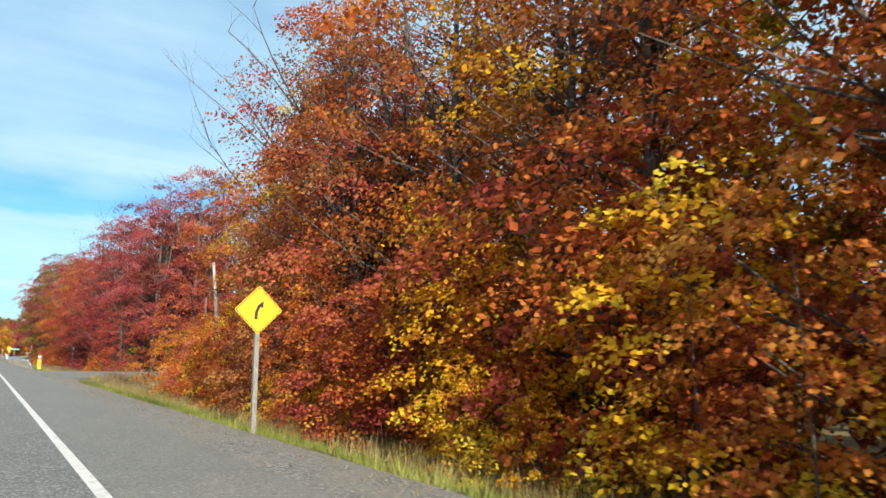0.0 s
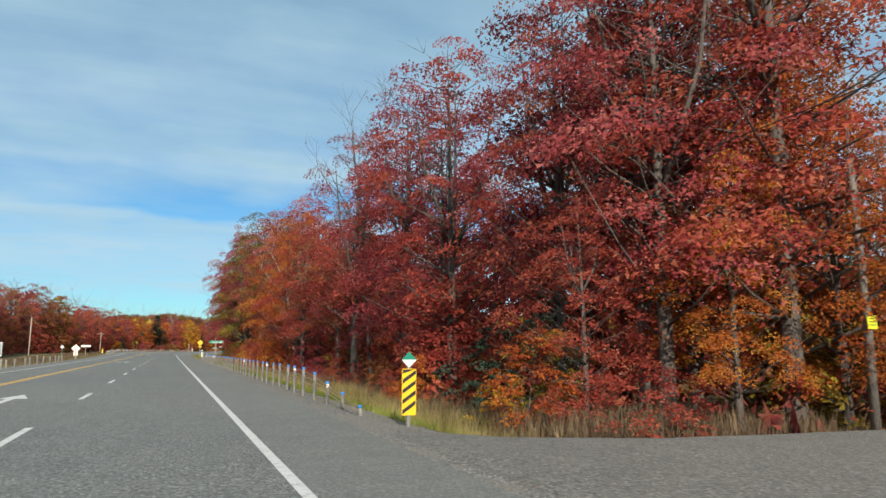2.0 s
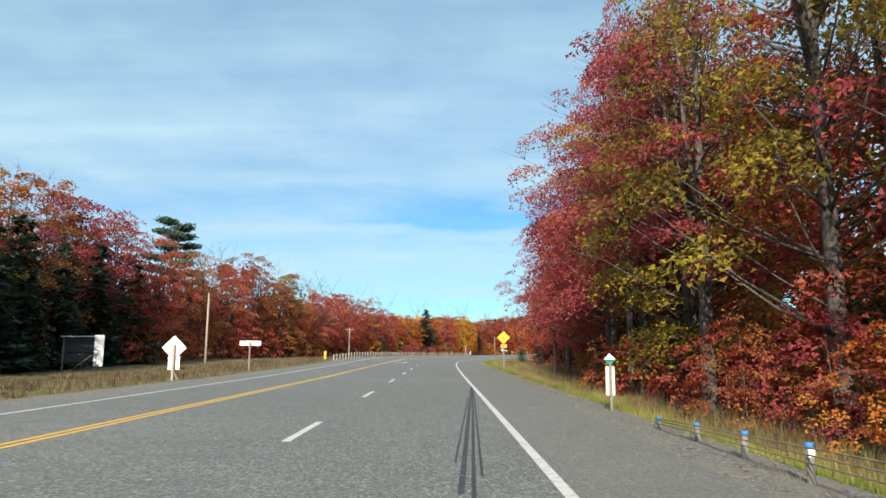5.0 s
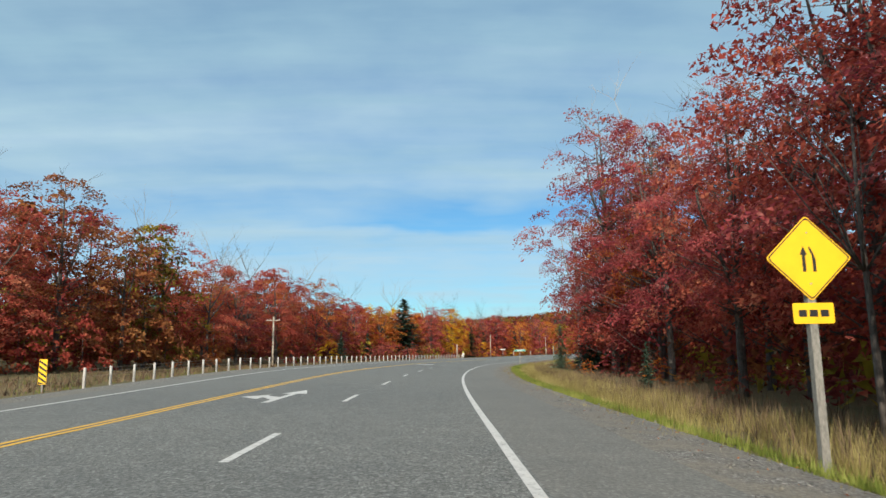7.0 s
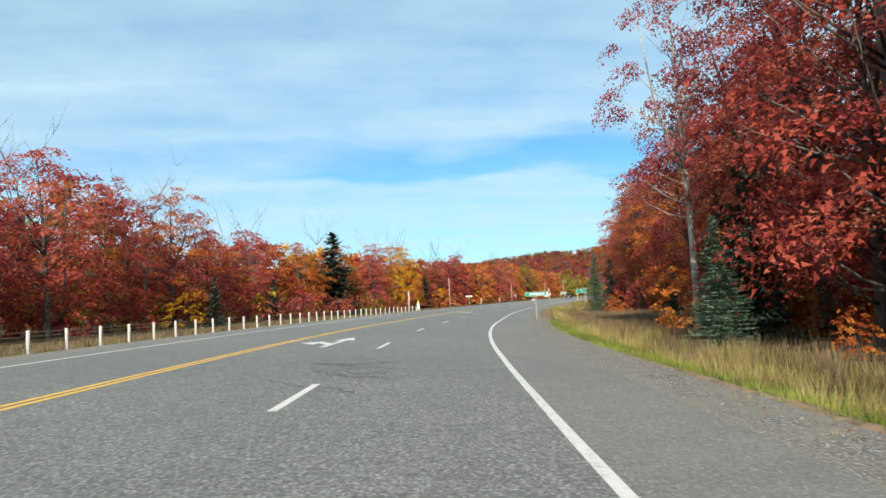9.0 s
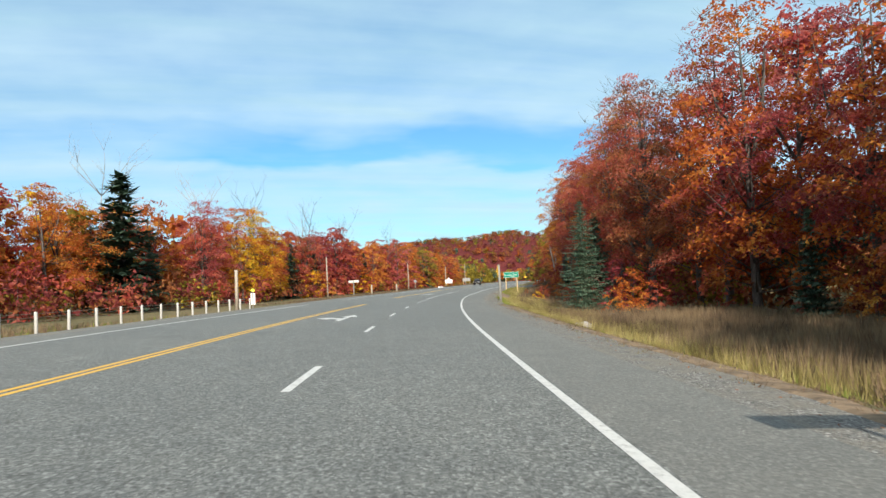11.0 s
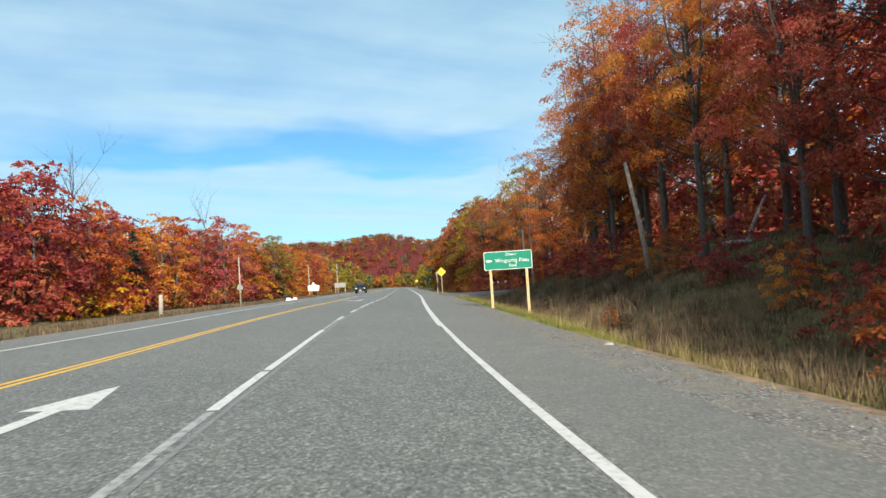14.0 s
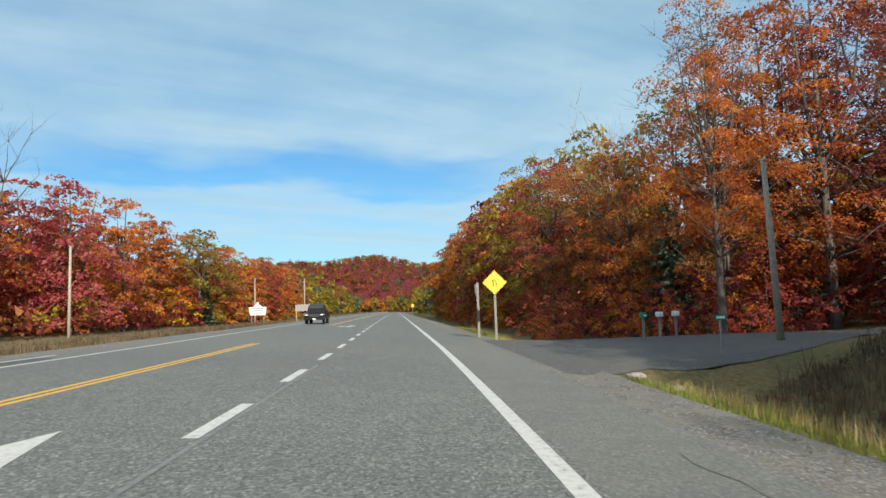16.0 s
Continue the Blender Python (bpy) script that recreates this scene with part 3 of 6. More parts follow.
def lane_arrow(s, d):
    """A white arrow for straight on and left, 6 m long, its tip at s."""
    def local(points):
        return [(s + u, d + w) for u, w in points]
    shaft = local([(-6.0, -0.10), (-6.0, 0.12), (-2.1, 0.12), (-2.1, -0.10)])
    head = local([(-2.1, -0.42), (-2.1, 0.44), (0, 0.01)])
    arm = local([(-4.9, -0.10), (-3.75, -0.10), (-3.1, -0.62), (-3.75, -0.62)])
    left = local([(-4.6, -0.62), (-2.6, -0.62), (-3.6, -1.35)])
    vs, fs = [], []
    for poly in (shaft, head, arm, left):
        o = len(vs)
        for a, b in poly:
            x, y = plan(a, b)
            vs.append((float(x), float(y), float(road_z(a, b)) + 0.006))
        fs.append(tuple(range(o, o + len(poly))))
    me = mesh_of("lane_arrow", vs, fs, M_WHITE)
    bm = bmesh.new()
    bm.from_mesh(me)
    for f in bm.faces:
        if f.normal.z < 0:
            f.normal_flip()
    bm.to_mesh(me)
    bm.free()
    ob = new("lane_arrow", me)
    ob.parent = road
    tagged(ob, "white arrow for straight on and left")


for s, d in ((76, -5.7), (140, -5.8), (219.8, -5.9), (274.6, -5.8), (331.5, -5.75), (390.5, -5.85), (445.1, -5.75), (500, -5.8)):
    lane_arrow(s, d)

for off, width, a, b in ((0.0, 0.07, 145, 167), (0.14, 0.05, 144.5, 166), (0.25, 0.035, 146, 164), (-0.10, 0.03, 147, 160)):
    marking("skid_mark", a, b, lambda s, o=off: -1.12 + (s - 145) * 0.047 + o * (1 - (s - 145) * 0.03), lambda s, o=off, w=width: -1.12 + (s - 145) * 0.047 + o * (1 - (s - 145) * 0.03) + w, M_RUBBER, label="black tyre skid mark")


def crack(points, width):
    ps = []
    rnd = random.Random(str(points))
    for (a, b), (c, e) in zip(points, points[1:]):
        for k in range(8):
            t = k / 8
            ps.append((a + (c - a) * t + rnd.uniform(-.08, .08), b + (e - b) * t + rnd.uniform(-.06, .06)))
    vs = []
    for i, (s, d) in enumerate(ps):
        w = width * rnd.uniform(.4, 1.2)
        for q in (-w, w):
            x, y = plan(s + q, d + q * 0.3)
            vs.append((float(x), float(y), float(road_z(s, d)) + 0.004))
    fs = [(2 * i, 2 * i + 1, 2 * i + 3, 2 * i + 2) for i in range(len(ps) - 1)]
    ob = new("crack", mesh_of("crack", vs, fs, M_CRACK))
    ob.parent = road
    tagged(ob, "dark crack in the asphalt")


rc = random.Random(4)
for k in range(11):
    a, b = 259.0 + 0.42 * k + rc.uniform(-0.4, 0.4), -5.1 + rc.uniform(0, 1.6)
    path = [(a, b)]
    for _ in range(rc.randint(1, 4)):
        a, b = a + rc.uniform(-0.75, 0.35), b + rc.uniform(0.3, 0.75)
        path.append((a, b))
    crack(path, rc.uniform(0.03, 0.075))
crack([(266, -1.2), (266.6, -1.0)], 0.05)
crack([(438, 0.9), (441, 1.5), (444, 1.3)], 0.04)


def side_road(name, low, high, reach, label, material):
    """A paved strip that leaves the road to the right: between low(d) and high(d) along it."""
    d = np.r_[RIGHT_EDGE - 0.3, np.arange(2.6, 12, 0.5), np.arange(12, reach, 1.0)]
    n = 16
    vs = []
    for q in d:
        a, b = low(q), high(q)
        wob = 0.18 * noise.noise(Vector((q * 0.6, 7.7, 0)))
        for k in range(n + 1):
            s = a + wob + (b - a) * k / n
            x, y = plan(s, q)
            edge = 0.05 if k in (0, n) else 0.0
            vs.append((float(x), float(y), float(ground_z(s, q)) + 0.07 - edge))
    m = n + 1
    fs = [(i * m + k, i * m + k + 1, (i + 1) * m + k + 1, (i + 1) * m + k)[::-1] for i in range(len(d) - 1) for k in range(n)]
    tagged(new(name, mesh_of(name, vs, fs, material)), label, "side road", kind="structure")


side_road("side_road_1", lambda d: 40.3 - 1.4 * max(0, 4 - d) + 0.95 * max(0, min(d, 19) - 4), lambda d: 62.0 + 0.5 * max(0, 4 - d) - 0.12 * max(0, min(d, 19) - 9), 74, "pale paved apron of a side road", M_DRIVE)
side_road("side_road_2", lambda d: 455 - 1.2 * max(0, 5 - d) + min(8, 0.8 * max(0, d - 7)), lambda d: 470.0 + 0.5 * max(0, 5 - d) + 0.03 * max(0, d - 5), 70, "dark grey driveway that climbs away from the road", M_DRIVE_DARK)

# ---- signs ----
def sign_post(parent, x, z0, z1, size=0.09, material=M_POST, y=0.03, round_post=False, name="post"):
    if round_post:
        return part(name, tubes_mesh(name, [([(x, y + size / 2, z0), (x, y + size / 2, z1)], [size / 2, size / 2], 10)], material), None, parent)
    return part(name, boxed(x - size / 2, x + size / 2, y, y + size, z0, z1, bevel=0.008), material, parent)


def bolt(parent, x, z, y=-0.004):
    return part("bolt", tubes_mesh("bolt", [([(x, y, z), (x, y + 0.012, z)], [0.014, 0.014], 8)], M_STEEL), None, parent)


def warning_sign(m, label, cz, side, glyph, post_top, post_material=M_POST, post=0.09, tab=False):
    t = thing("warning_sign", m, label, "road sign")
    panel = part("panel", plate(diamond(side, cz), 0.012), M_SIGN_YELLOW, t)
    rim = bmesh.new()
    outer, inner = diamond(side - 0.03, cz), diamond(side - 0.065, cz)
    a = [rim.verts.new((x, -0.003, z)) for x, z in outer]
    b = [rim.verts.new((x, -0.003, z)) for x, z in inner]
    for i in range(len(a)):
        rim.faces.new((a[i], a[(i + 1) % len(a)], b[(i + 1) % len(a)], b[i]))
    part("border", rim, M_SIGN_BLACK, panel, "thin black border")
    for outline in glyph:
        part("symbol", plate([(x, z + cz) for x, z in outline], 0.003, -0.004), M_SIGN_BLACK, panel, "black symbol")
    bolt(panel, 0, cz + side * 0.42)
    bolt(panel, 0, cz - side * 0.42)
    if tab:
        part("tab_plate", plate(rounded(0.6, 0.3, 0.03, 0, cz - side * 0.707 - 0.17), 0.012), M_SIGN_YELLOW, t)
        for k in range(3):
            part("text_bar", plate(rounded(0.12, 0.10, 0.01, -0.16 + 0.16 * k, cz - side * 0.707 - 0.17), 0.003, -0.004), M_SIGN_BLACK, t)
    sign_post(t, 0, -0.5, post_top, post, post_material, 0.012)
    return t


CURVE_ARROW = [
    [(-0.09, -0.20), (-0.02, -0.20), (-0.015, -0.08), (0.005, 0.00), (0.05, 0.075), (0.005, 0.125), (-0.045, 0.055), (-0.078, -0.03), (-0.09, -0.11)],
    [(-0.045, 0.085), (0.10, 0.045), (0.105, 0.20)],
]
MERGE = [
    [(-0.10, -0.20), (-0.05, -0.20), (-0.05, 0.05), (-0.02, 0.05), (-0.075, 0.18), (-0.13, 0.05), (-0.10, 0.05)],
    [(0.05, -0.20), (0.10, -0.20), (0.10, -0.02), (0.06, 0.10), (0.02, 0.18), (0.0, 0.15), (0.05, 0.04)],
]
warning_sign(place(5.98, 3.72, z=-0.2), "yellow diamond curve sign with black arrow on pale post", 2.66, 0.75, CURVE_ARROW, 2.75, M_POST, 0.10)
warning_sign(place(203.9, 4.5), "yellow diamond lane sign with tab on pale post", 3.08, 0.9, MERGE, 3.2, M_POST, 0.12, tab=True)
warning_sign(place(470.9, 3.19, z=0.2), "yellow diamond lane-merge sign on pale wooden post", 2.85, 0.9, MERGE, 2.9, M_POST, 0.12)
warning_sign(place(640, 3.2), "small far yellow diamond sign on a post", 2.9, 0.9, MERGE, 2.9, M_POST, 0.12)


def hazard_marker(m, label, top=True, flip=1):
    t = thing("hazard_marker", m, label, "road sign")
    z0, z1, w = 0.30, 1.22, 0.30
    panel = part("panel", plate(rounded(w, z1 - z0, 0.03, 0, (z0 + z1) / 2), 0.01), M_SIGN_YELLOW, t)
    for k in range(5):
        z = z0 + 0.02 + 0.2 * k
        rise = 0.19 * flip
        lo, hi = z, z + 0.085
        pts = [(-w / 2 + 0.012, lo), (w / 2 - 0.012, lo + rise), (w / 2 - 0.012, hi + rise), (-w / 2 + 0.012, hi)]
        pts = [(x, min(max(q, z0 + 0.012), z1 - 0.012)) for x, q in pts]
        if max(q for _, q in pts) - min(q for _, q in pts) > 0.06:
            part("stripe", plate(pts, 0.003, -0.004), M_SIGN_BLACK, panel)
    if top:
        part("top_plate_green", plate([(-0.16, 1.40), (0.16, 1.40), (0, 1.56)], 0.01), M_SIGN_GREEN, t, "green half of a diamond plate")
        part("top_plate_white", plate([(-0.16, 1.398), (0, 1.24), (0.16, 1.398)], 0.01), M_SIGN_WHITE, t, "white half of a diamond plate")
    sign_post(t, 0, -0.5, 1.45 if top else 1.2, 0.07, M_POST, 0.012)
    return t


hazard_marker(place(63.15, 3.14, z=-0.08), "yellow and black striped hazard marker with diamond plate")
hazard_marker(place(219.5, -15.6), "yellow and black striped hazard marker beside the rail", flip=-1, top=False)


def kilometre_marker(m, label, green_low=True):
    t = thing("kilometre_marker", m, label, "road sign")
    part("back_panel", plate(rounded(0.24, 0.74, 0.03, 0, 0.66), 0.01), M_ALU, t, "bare back of a panel")
    a, b = (M_SIGN_WHITE, M_SIGN_GREEN) if green_low else (M_SIGN_GREEN, M_SIGN_WHITE)
    part("top_plate_upper", plate([(-0.155, 1.202), (0.155, 1.202), (0, 1.36)], 0.01), a, t)
    part("top_plate_lower", plate([(-0.155, 1.20), (0, 1.05), (0.155, 1.20)], 0.01), b, t)
    sign_post(t, 0, -0.5, 1.12, 0.06, M_POST, -0.062)
    return t


kilometre_marker(place(155.7, 3.04, z=0.09), "white panel back under a green and white diamond")
def lime_marker(m, label):
    t = thing("kilometre_marker", m, label, "road sign")
    part("panel", plate(rounded(0.36, 0.95, 0.03, 0, 0.82), 0.01), M_SIGN_WHITE, t, "white panel with grey bars")
    for z in (0.62, 0.86, 1.08):
        part("number_bar", plate(rounded(0.16, 0.07, 0.02, 0, z), 0.003, -0.006), M_ALU, t)
    part("top_plate", plate(diamond(0.26, 1.52, 0.02), 0.01), M_LIME, t, "lime yellow diamond plate")
    sign_post(t, 0, -0.5, 1.5, 0.06, M_POST, -0.062)
    return t


lime_marker(place(351.6, -17.1), "white marker panel under a lime yellow diamond")


def name_sign(m, label, text, w=1.62, h=0.30, z=2.23):
    """A green blade whose left end is an arrow point."""
    t = thing("street_name_sign", m, label, "road sign")
    panel = part("panel", plate(rounded(w, h, 0.02, 0, z), 0.012), M_SIGN_GREEN, t)
    k = 0.012
    x0, x1, zl, zh = -w / 2 + 0.03, w / 2 - 0.02, z - h / 2 + 0.02, z + h / 2 - 0.02
    for pts in ([(x0 + 0.14, zh - k), (x1, zh - k), (x1, zh), (x0 + 0.14, zh)], [(x0 + 0.14, zl), (x1, zl), (x1, zl + k), (x0 + 0.14, zl + k)],
                [(x1 - k, zl), (x1, zl), (x1, zh), (x1 - k, zh)], [(x0, z), (x0 + 0.14, zh - k), (x0 + 0.14, zh + 0.004), (x0 - 0.014, z)],
                [(x0 - 0.014, z), (x0 + 0.14, zl - 0.004), (x0 + 0.14, zl + k), (x0, z)]):
        part("border", plate(pts, 0.003, -0.004), M_SIGN_WHITE, panel)
    if text:
        lettering(text, 0.185, 0.07, z - 0.005, -0.006, panel, M_SIGN_WHITE, width=w * 0.78)
    else:
        for k in range(5):
            part("text_bar", plate(rounded(0.16, 0.10, 0.01, -0.40 + 0.24 * k, z), 0.003, -0.004), M_SIGN_WHITE, panel)
    sign_post(t, -0.02, -0.6, z - h / 2 + 0.02, 0.10, M_POST, -0.03)
    return t


name_sign(place(129.37, 3.34, turn=-17), "green arrow-shaped street name sign on wooden post", "Calm Bay Rd.", 1.44, 0.27, 2.36)
name_sign(place(298.8, 2.72, turn=-4), "green street name sign with unreadable words", "", 1.7, 0.32, 1.98)


def guide_sign(m):
    t = thing("guide_sign", m, "green road guide sign on two yellowish timber posts", "road sign")
    w, z0, z1 = 2.62, 1.92, 2.92
    panel = part("panel", plate(rounded(w, z1 - z0, 0.05, 0, (z0 + z1) / 2), 0.02), M_SIGN_GREEN, t)
    rim = bmesh.new()
    a = [rim.verts.new((x, -0.003, z)) for x, z in rounded(w - 0.01, z1 - z0 - 0.01, 0.05, 0, (z0 + z1) / 2)]
    b = [rim.verts.new((x, -0.003, z)) for x, z in rounded(w - 0.06, z1 - z0 - 0.06, 0.04, 0, (z0 + z1) / 2)]
    for i in range(len(a)):
        rim.faces.new((a[i], a[(i + 1) % len(a)], b[(i + 1) % len(a)], b[i]))
    part("border", rim, M_SIGN_WHITE, panel, "white border")
    lettering("Chemin", 0.23, 0.18, 2.73, -0.005, panel, M_SIGN_WHITE, width=0.58)
    lettering("Whispering Pines", 0.31, 0.22, 2.40, -0.005, panel, M_SIGN_WHITE, width=1.83)
    lettering("Road", 0.23, 0.25, 2.13, -0.005, panel, M_SIGN_WHITE, width=0.39)
    part("arrow", plate([(-1.20, 2.42), (-1.04, 2.52), (-1.07, 2.455), (-0.88, 2.455), (-0.88, 2.385), (-1.07, 2.385), (-1.04, 2.32)], 0.003, -0.004), M_SIGN_WHITE, panel, "white arrow")
    for x in (-0.98, 0.98):
        sign_post(t, x, -0.8, 2.0 if x else 2.0, 0.14, M_TIMBER, 0.02)
    return t


guide_sign(place(416.5, 4.45, z=0.14, turn=-8))


def back_of_diamond(m):
    t = thing("road_sign", m, "bare metal backs of a diamond sign and its tab", "road sign")
    part("panel", plate(diamond(0.92, 2.0), 0.01), M_ALU, t)
    part("tab_plate", plate(rounded(0.62, 0.72, 0.03, 0.02, 1.22), 0.01, 0.012), M_ALU, t)
    sign_post(t, 0.02, -0.4, 2.15, 0.12, M_POLE, -0.13)
    part("brace", tubes_mesh("brace", [([(0.05, -0.05, 0.75), (0.45, 0.25, -0.1)], [0.05, 0.05], 6)], M_POST), None, t)
    return t


back_of_diamond(place(173.9, -15.26, z=-0.36))


def board_back(m, w, h, z, label, post=0.10, material=M_ALU):
    t = thing("sign_back", m, label, "road sign")
    part("panel", plate(rounded(w, h, 0.02, 0, z), 0.015), material, t)
    sign_post(t, 0, -0.5, z + h * 0.3, post, M_POST, -post - 0.004)
    return t


board_back(place(188.2, -15.28, z=-0.06), 1.55, 0.36, 2.12, "bare back of a long street name sign")
board_back(place(390.4, -16.83, z=0.47), 1.45, 0.30, 2.08, "bare back of a long street name sign on pale post", 0.11)
t = thing("small_diamond_sign_back", place(146.4, -13.7, z=0.05), "bare back of a small diamond plate on a thin post", "road sign")
part("panel", plate(diamond(0.34, 1.72), 0.01), M_ALU, t)
sign_post(t, 0, -0.4, 1.75, 0.05, M_POST, -0.055)


def octagon_back(m):
    t = thing("stop_sign_back", m, "dull grey back of an octagonal sign on a post", "road sign")
    pts = [(0.36 * math.cos(radians(22.5 + 45 * k)), 2.55 + 0.36 * math.sin(radians(22.5 + 45 * k))) for k in range(8)]
    part("panel", plate(pts, 0.012), plain("dull_metal", (0.26, 0.27, 0.27), 0.6, 0.3), t)
    part("tab_plate", plate(rounded(0.2, 0.2, 0.02, 0.03, 2.02), 0.01), M_SIGN_YELLOW, t, "small yellow plate")
    sign_post(t, 0, -0.4, 2.6, 0.09, M_POST, -0.1)


octagon_back(place(461.5, -21.2, z=0.0))


def checker_sign(m):
    t = thing("checkerboard_sign", m, "yellow and black checkered diamond on a leaning pale post", "road sign")
    side, cz = 0.80, 2.62
    panel_bm = plate(diamond(side, cz, 0.03), 0.012)
    turn = Matrix.Rotation(radians(68), 4, "Z")
    bmesh.ops.transform(panel_bm, matrix=turn, verts=panel_bm.verts)
    panel = part("panel", panel_bm, M_SIGN_YELLOW, t)
    n, c = 6, math.cos(radians(45))
    cell = side / n
    squares = bmesh.new()
    for i in range(n):
        for j in range(n):
            if (i + j) % 2:
                continue
            x0, z0 = -side / 2 + i * cell + 0.012, -side / 2 + j * cell + 0.012
            e = cell - 0.024
            quad = [(x0, z0), (x0 + e, z0), (x0 + e, z0 + e), (x0, z0 + e)]
            for y, order in ((-0.003, 1), (0.015, -1)):
                vs = [squares.verts.new(turn @ Vector(((a - b) * c, y, (a + b) * c + cz))) for a, b in quad[::order]]
                squares.faces.new(vs)
    part("checks", squares, M_SIGN_BLACK, panel, "black checks")
    part("post", tubes_mesh("post", [([(0.10, 0.03, -0.6), (0.09, 0.03, 1.5), (0.06, 0.03, 3.2)], [0.115, 0.105, 0.10], 10)], M_POST), None, t)
    return t


checker_sign(place(354.7, 3.27, z=-0.2))

t = thing("no_trespass_sign", place(64.16, 17.77, z=-0.3), "lime yellow notice fixed to a grey pole stub", "sign")
part("panel", plate(rounded(0.42, 0.40, 0.02, 0, 2.62), 0.01, -0.17), M_LIME, t)
for k in range(3):
    part("text_bar", plate(rounded(0.26, 0.025, 0.005, 0, 2.72 - 0.09 * k), 0.002, -0.173), M_SIGN_BLACK, t)
part("pole_stub", tubes_mesh("pole_stub", [([(0, 0, -0.5), (0.02, 0, 3), (-0.1, 0, 7.6)], [0.14, 0.12, 0.09], 9)], bark("grey_stub_wood", (0.09, 0.08, 0.07), (0.25, 0.22, 0.19), 9.0)), None, t, "grey weathered stub")


def shelter_board(m):
    t = thing("notice_shelter", m, "open-backed white timber notice board on posts", "notice board")
    for x in (-1.72, 0.80):
        sign_post(t, x, -0.4, 2.72, 0.10, M_BOARD, 0.0)
    part("back_board", boxed(-1.66, 0.74, 0.08, 0.12, 1.45, 2.62), plain("dark_board", (0.07, 0.07, 0.075), 0.8), t, "dark weathered board")
    part("back_board", boxed(-1.66, 0.74, 0.08, 0.12, 0.62, 1.36), bpy.data.materials["dark_board"], t, "dark weathered board")
    side = part("side_board", boxed(0.88, 1.66, -0.35, -0.31, 0.30, 2.88, bevel=0.012), M_SIGN_WHITE, t, "white painted side board with faded bars")
    for k in range(4):
        part("text_bar", boxed(1.08, 1.36, -0.354, -0.35, 0.86 + 0.5 * k, 0.91 + 0.5 * k), M_BOARD, side)
    part("roof", boxed(-1.85, 1.0, -0.35, 0.45, 2.72, 2.80, bevel=0.01), M_SIGN_WHITE, t, "flat white roof board")
    part("brace", tubes_mesh("brace", [([(-0.9, -0.1, 0.0), (0.7, -0.05, 1.25)], [0.04, 0.04], 6)], M_ALU), None, t)


shelter_board(place(195.5, -31.2, z=-0.1, turn=6))


def shop_board(m):
    t = thing("shaped_billboard", m, "white shaped billboard with crest on two posts", "billboard")
    out = [(-1.25, 0.9), (1.25, 0.9), (1.45, 2.2), (0.75, 2.2), (0.5, 2.45), (0.28, 2.5), (0.2, 2.85), (0, 3.0), (-0.2, 2.85), (-0.28, 2.5), (-0.5, 2.45), (-0.75, 2.2), (-1.45, 2.2)]
    part("panel", plate(out, 0.05), M_SIGN_WHITE, t)
    for z, w in ((1.95, 1.9), (1.6, 1.5), (1.25, 1.7)):
        part("text_bar", plate(rounded(w, 0.16, 0.02, 0, z), 0.004, -0.006), M_BOARD, t)
    for x in (-1.0, 1.0):
        sign_post(t, x, -0.8, 1.4, 0.12, M_POST, 0.06)


shop_board(place(547.5, -23.75, z=0.8, turn=-8))
t = thing("roadside_board", place(566, -19, z=0.5), "pale brown roadside board on two posts", "sign")
part("panel", plate(rounded(3.0, 1.25, 0.04, 0, 2.3), 0.03), M_BOARD, t)
for x in (-1.3, 1.3):
    sign_post(t, x, -0.6, 2.9, 0.13, M_TIMBER, 0.035)

t = thing("signpost_edge_on", place(474.5, 2.75, z=-0.15), "pale square wooden sign post with side plates", "road sign")
sign_post(t, 0, -0.5, 3.35, 0.13, M_POST, 0)
part("panel", boxed(-0.11, -0.09, -0.1, 0.55, 2.75, 3.25, bevel=0.004), M_ALU, t, "plate seen from its edge")
for z in (2.65, 2.35):
    part("bracket", boxed(-0.11, 0.0, 0.02, 0.06, z, z + 0.03), M_STEEL, t)


# ---- posts, rails, poles and wires ----
def guide_post(m, h, cap, rail, lean=0.0, thick=0.049, wood=M_POST):
    ob = thing("guide_post", m, "pale wooden guide rail post%s" % (" with blue painted top" if cap else ""), "guide post", rail)
    rnd = random.Random(round(m.translation.y * 10))
    r = thick + rnd.uniform(-0.005, 0.005)
    top = (lean, 0, h)
    part("post", tubes_mesh("post", [([(0, 0, -0.5), (lean * 0.5, 0, h * 0.5), (lean, 0, h - 0.012), top], [r * 1.02, r * 0.97, r * 0.94, r * 0.84], 10)], wood), None, ob)
    if cap:
        part("painted_top", tubes_mesh("painted_top", [([(lean * 0.9, 0, h - 0.062), (lean, 0, h - 0.008), (lean, 0, h + 0.004)], [r * 1.02, r * 1.0, r * 0.88], 10)], M_BLUE), None, ob, "blue painted top")
    if cap and rnd.random() < 0.25:
        part("reflector", boxed(lean - 0.036, lean + 0.036, -r - 0.006, -r + 0.004, h - 0.155, h - 0.066), M_SIGN_WHITE, ob, "white reflector")
    return ob


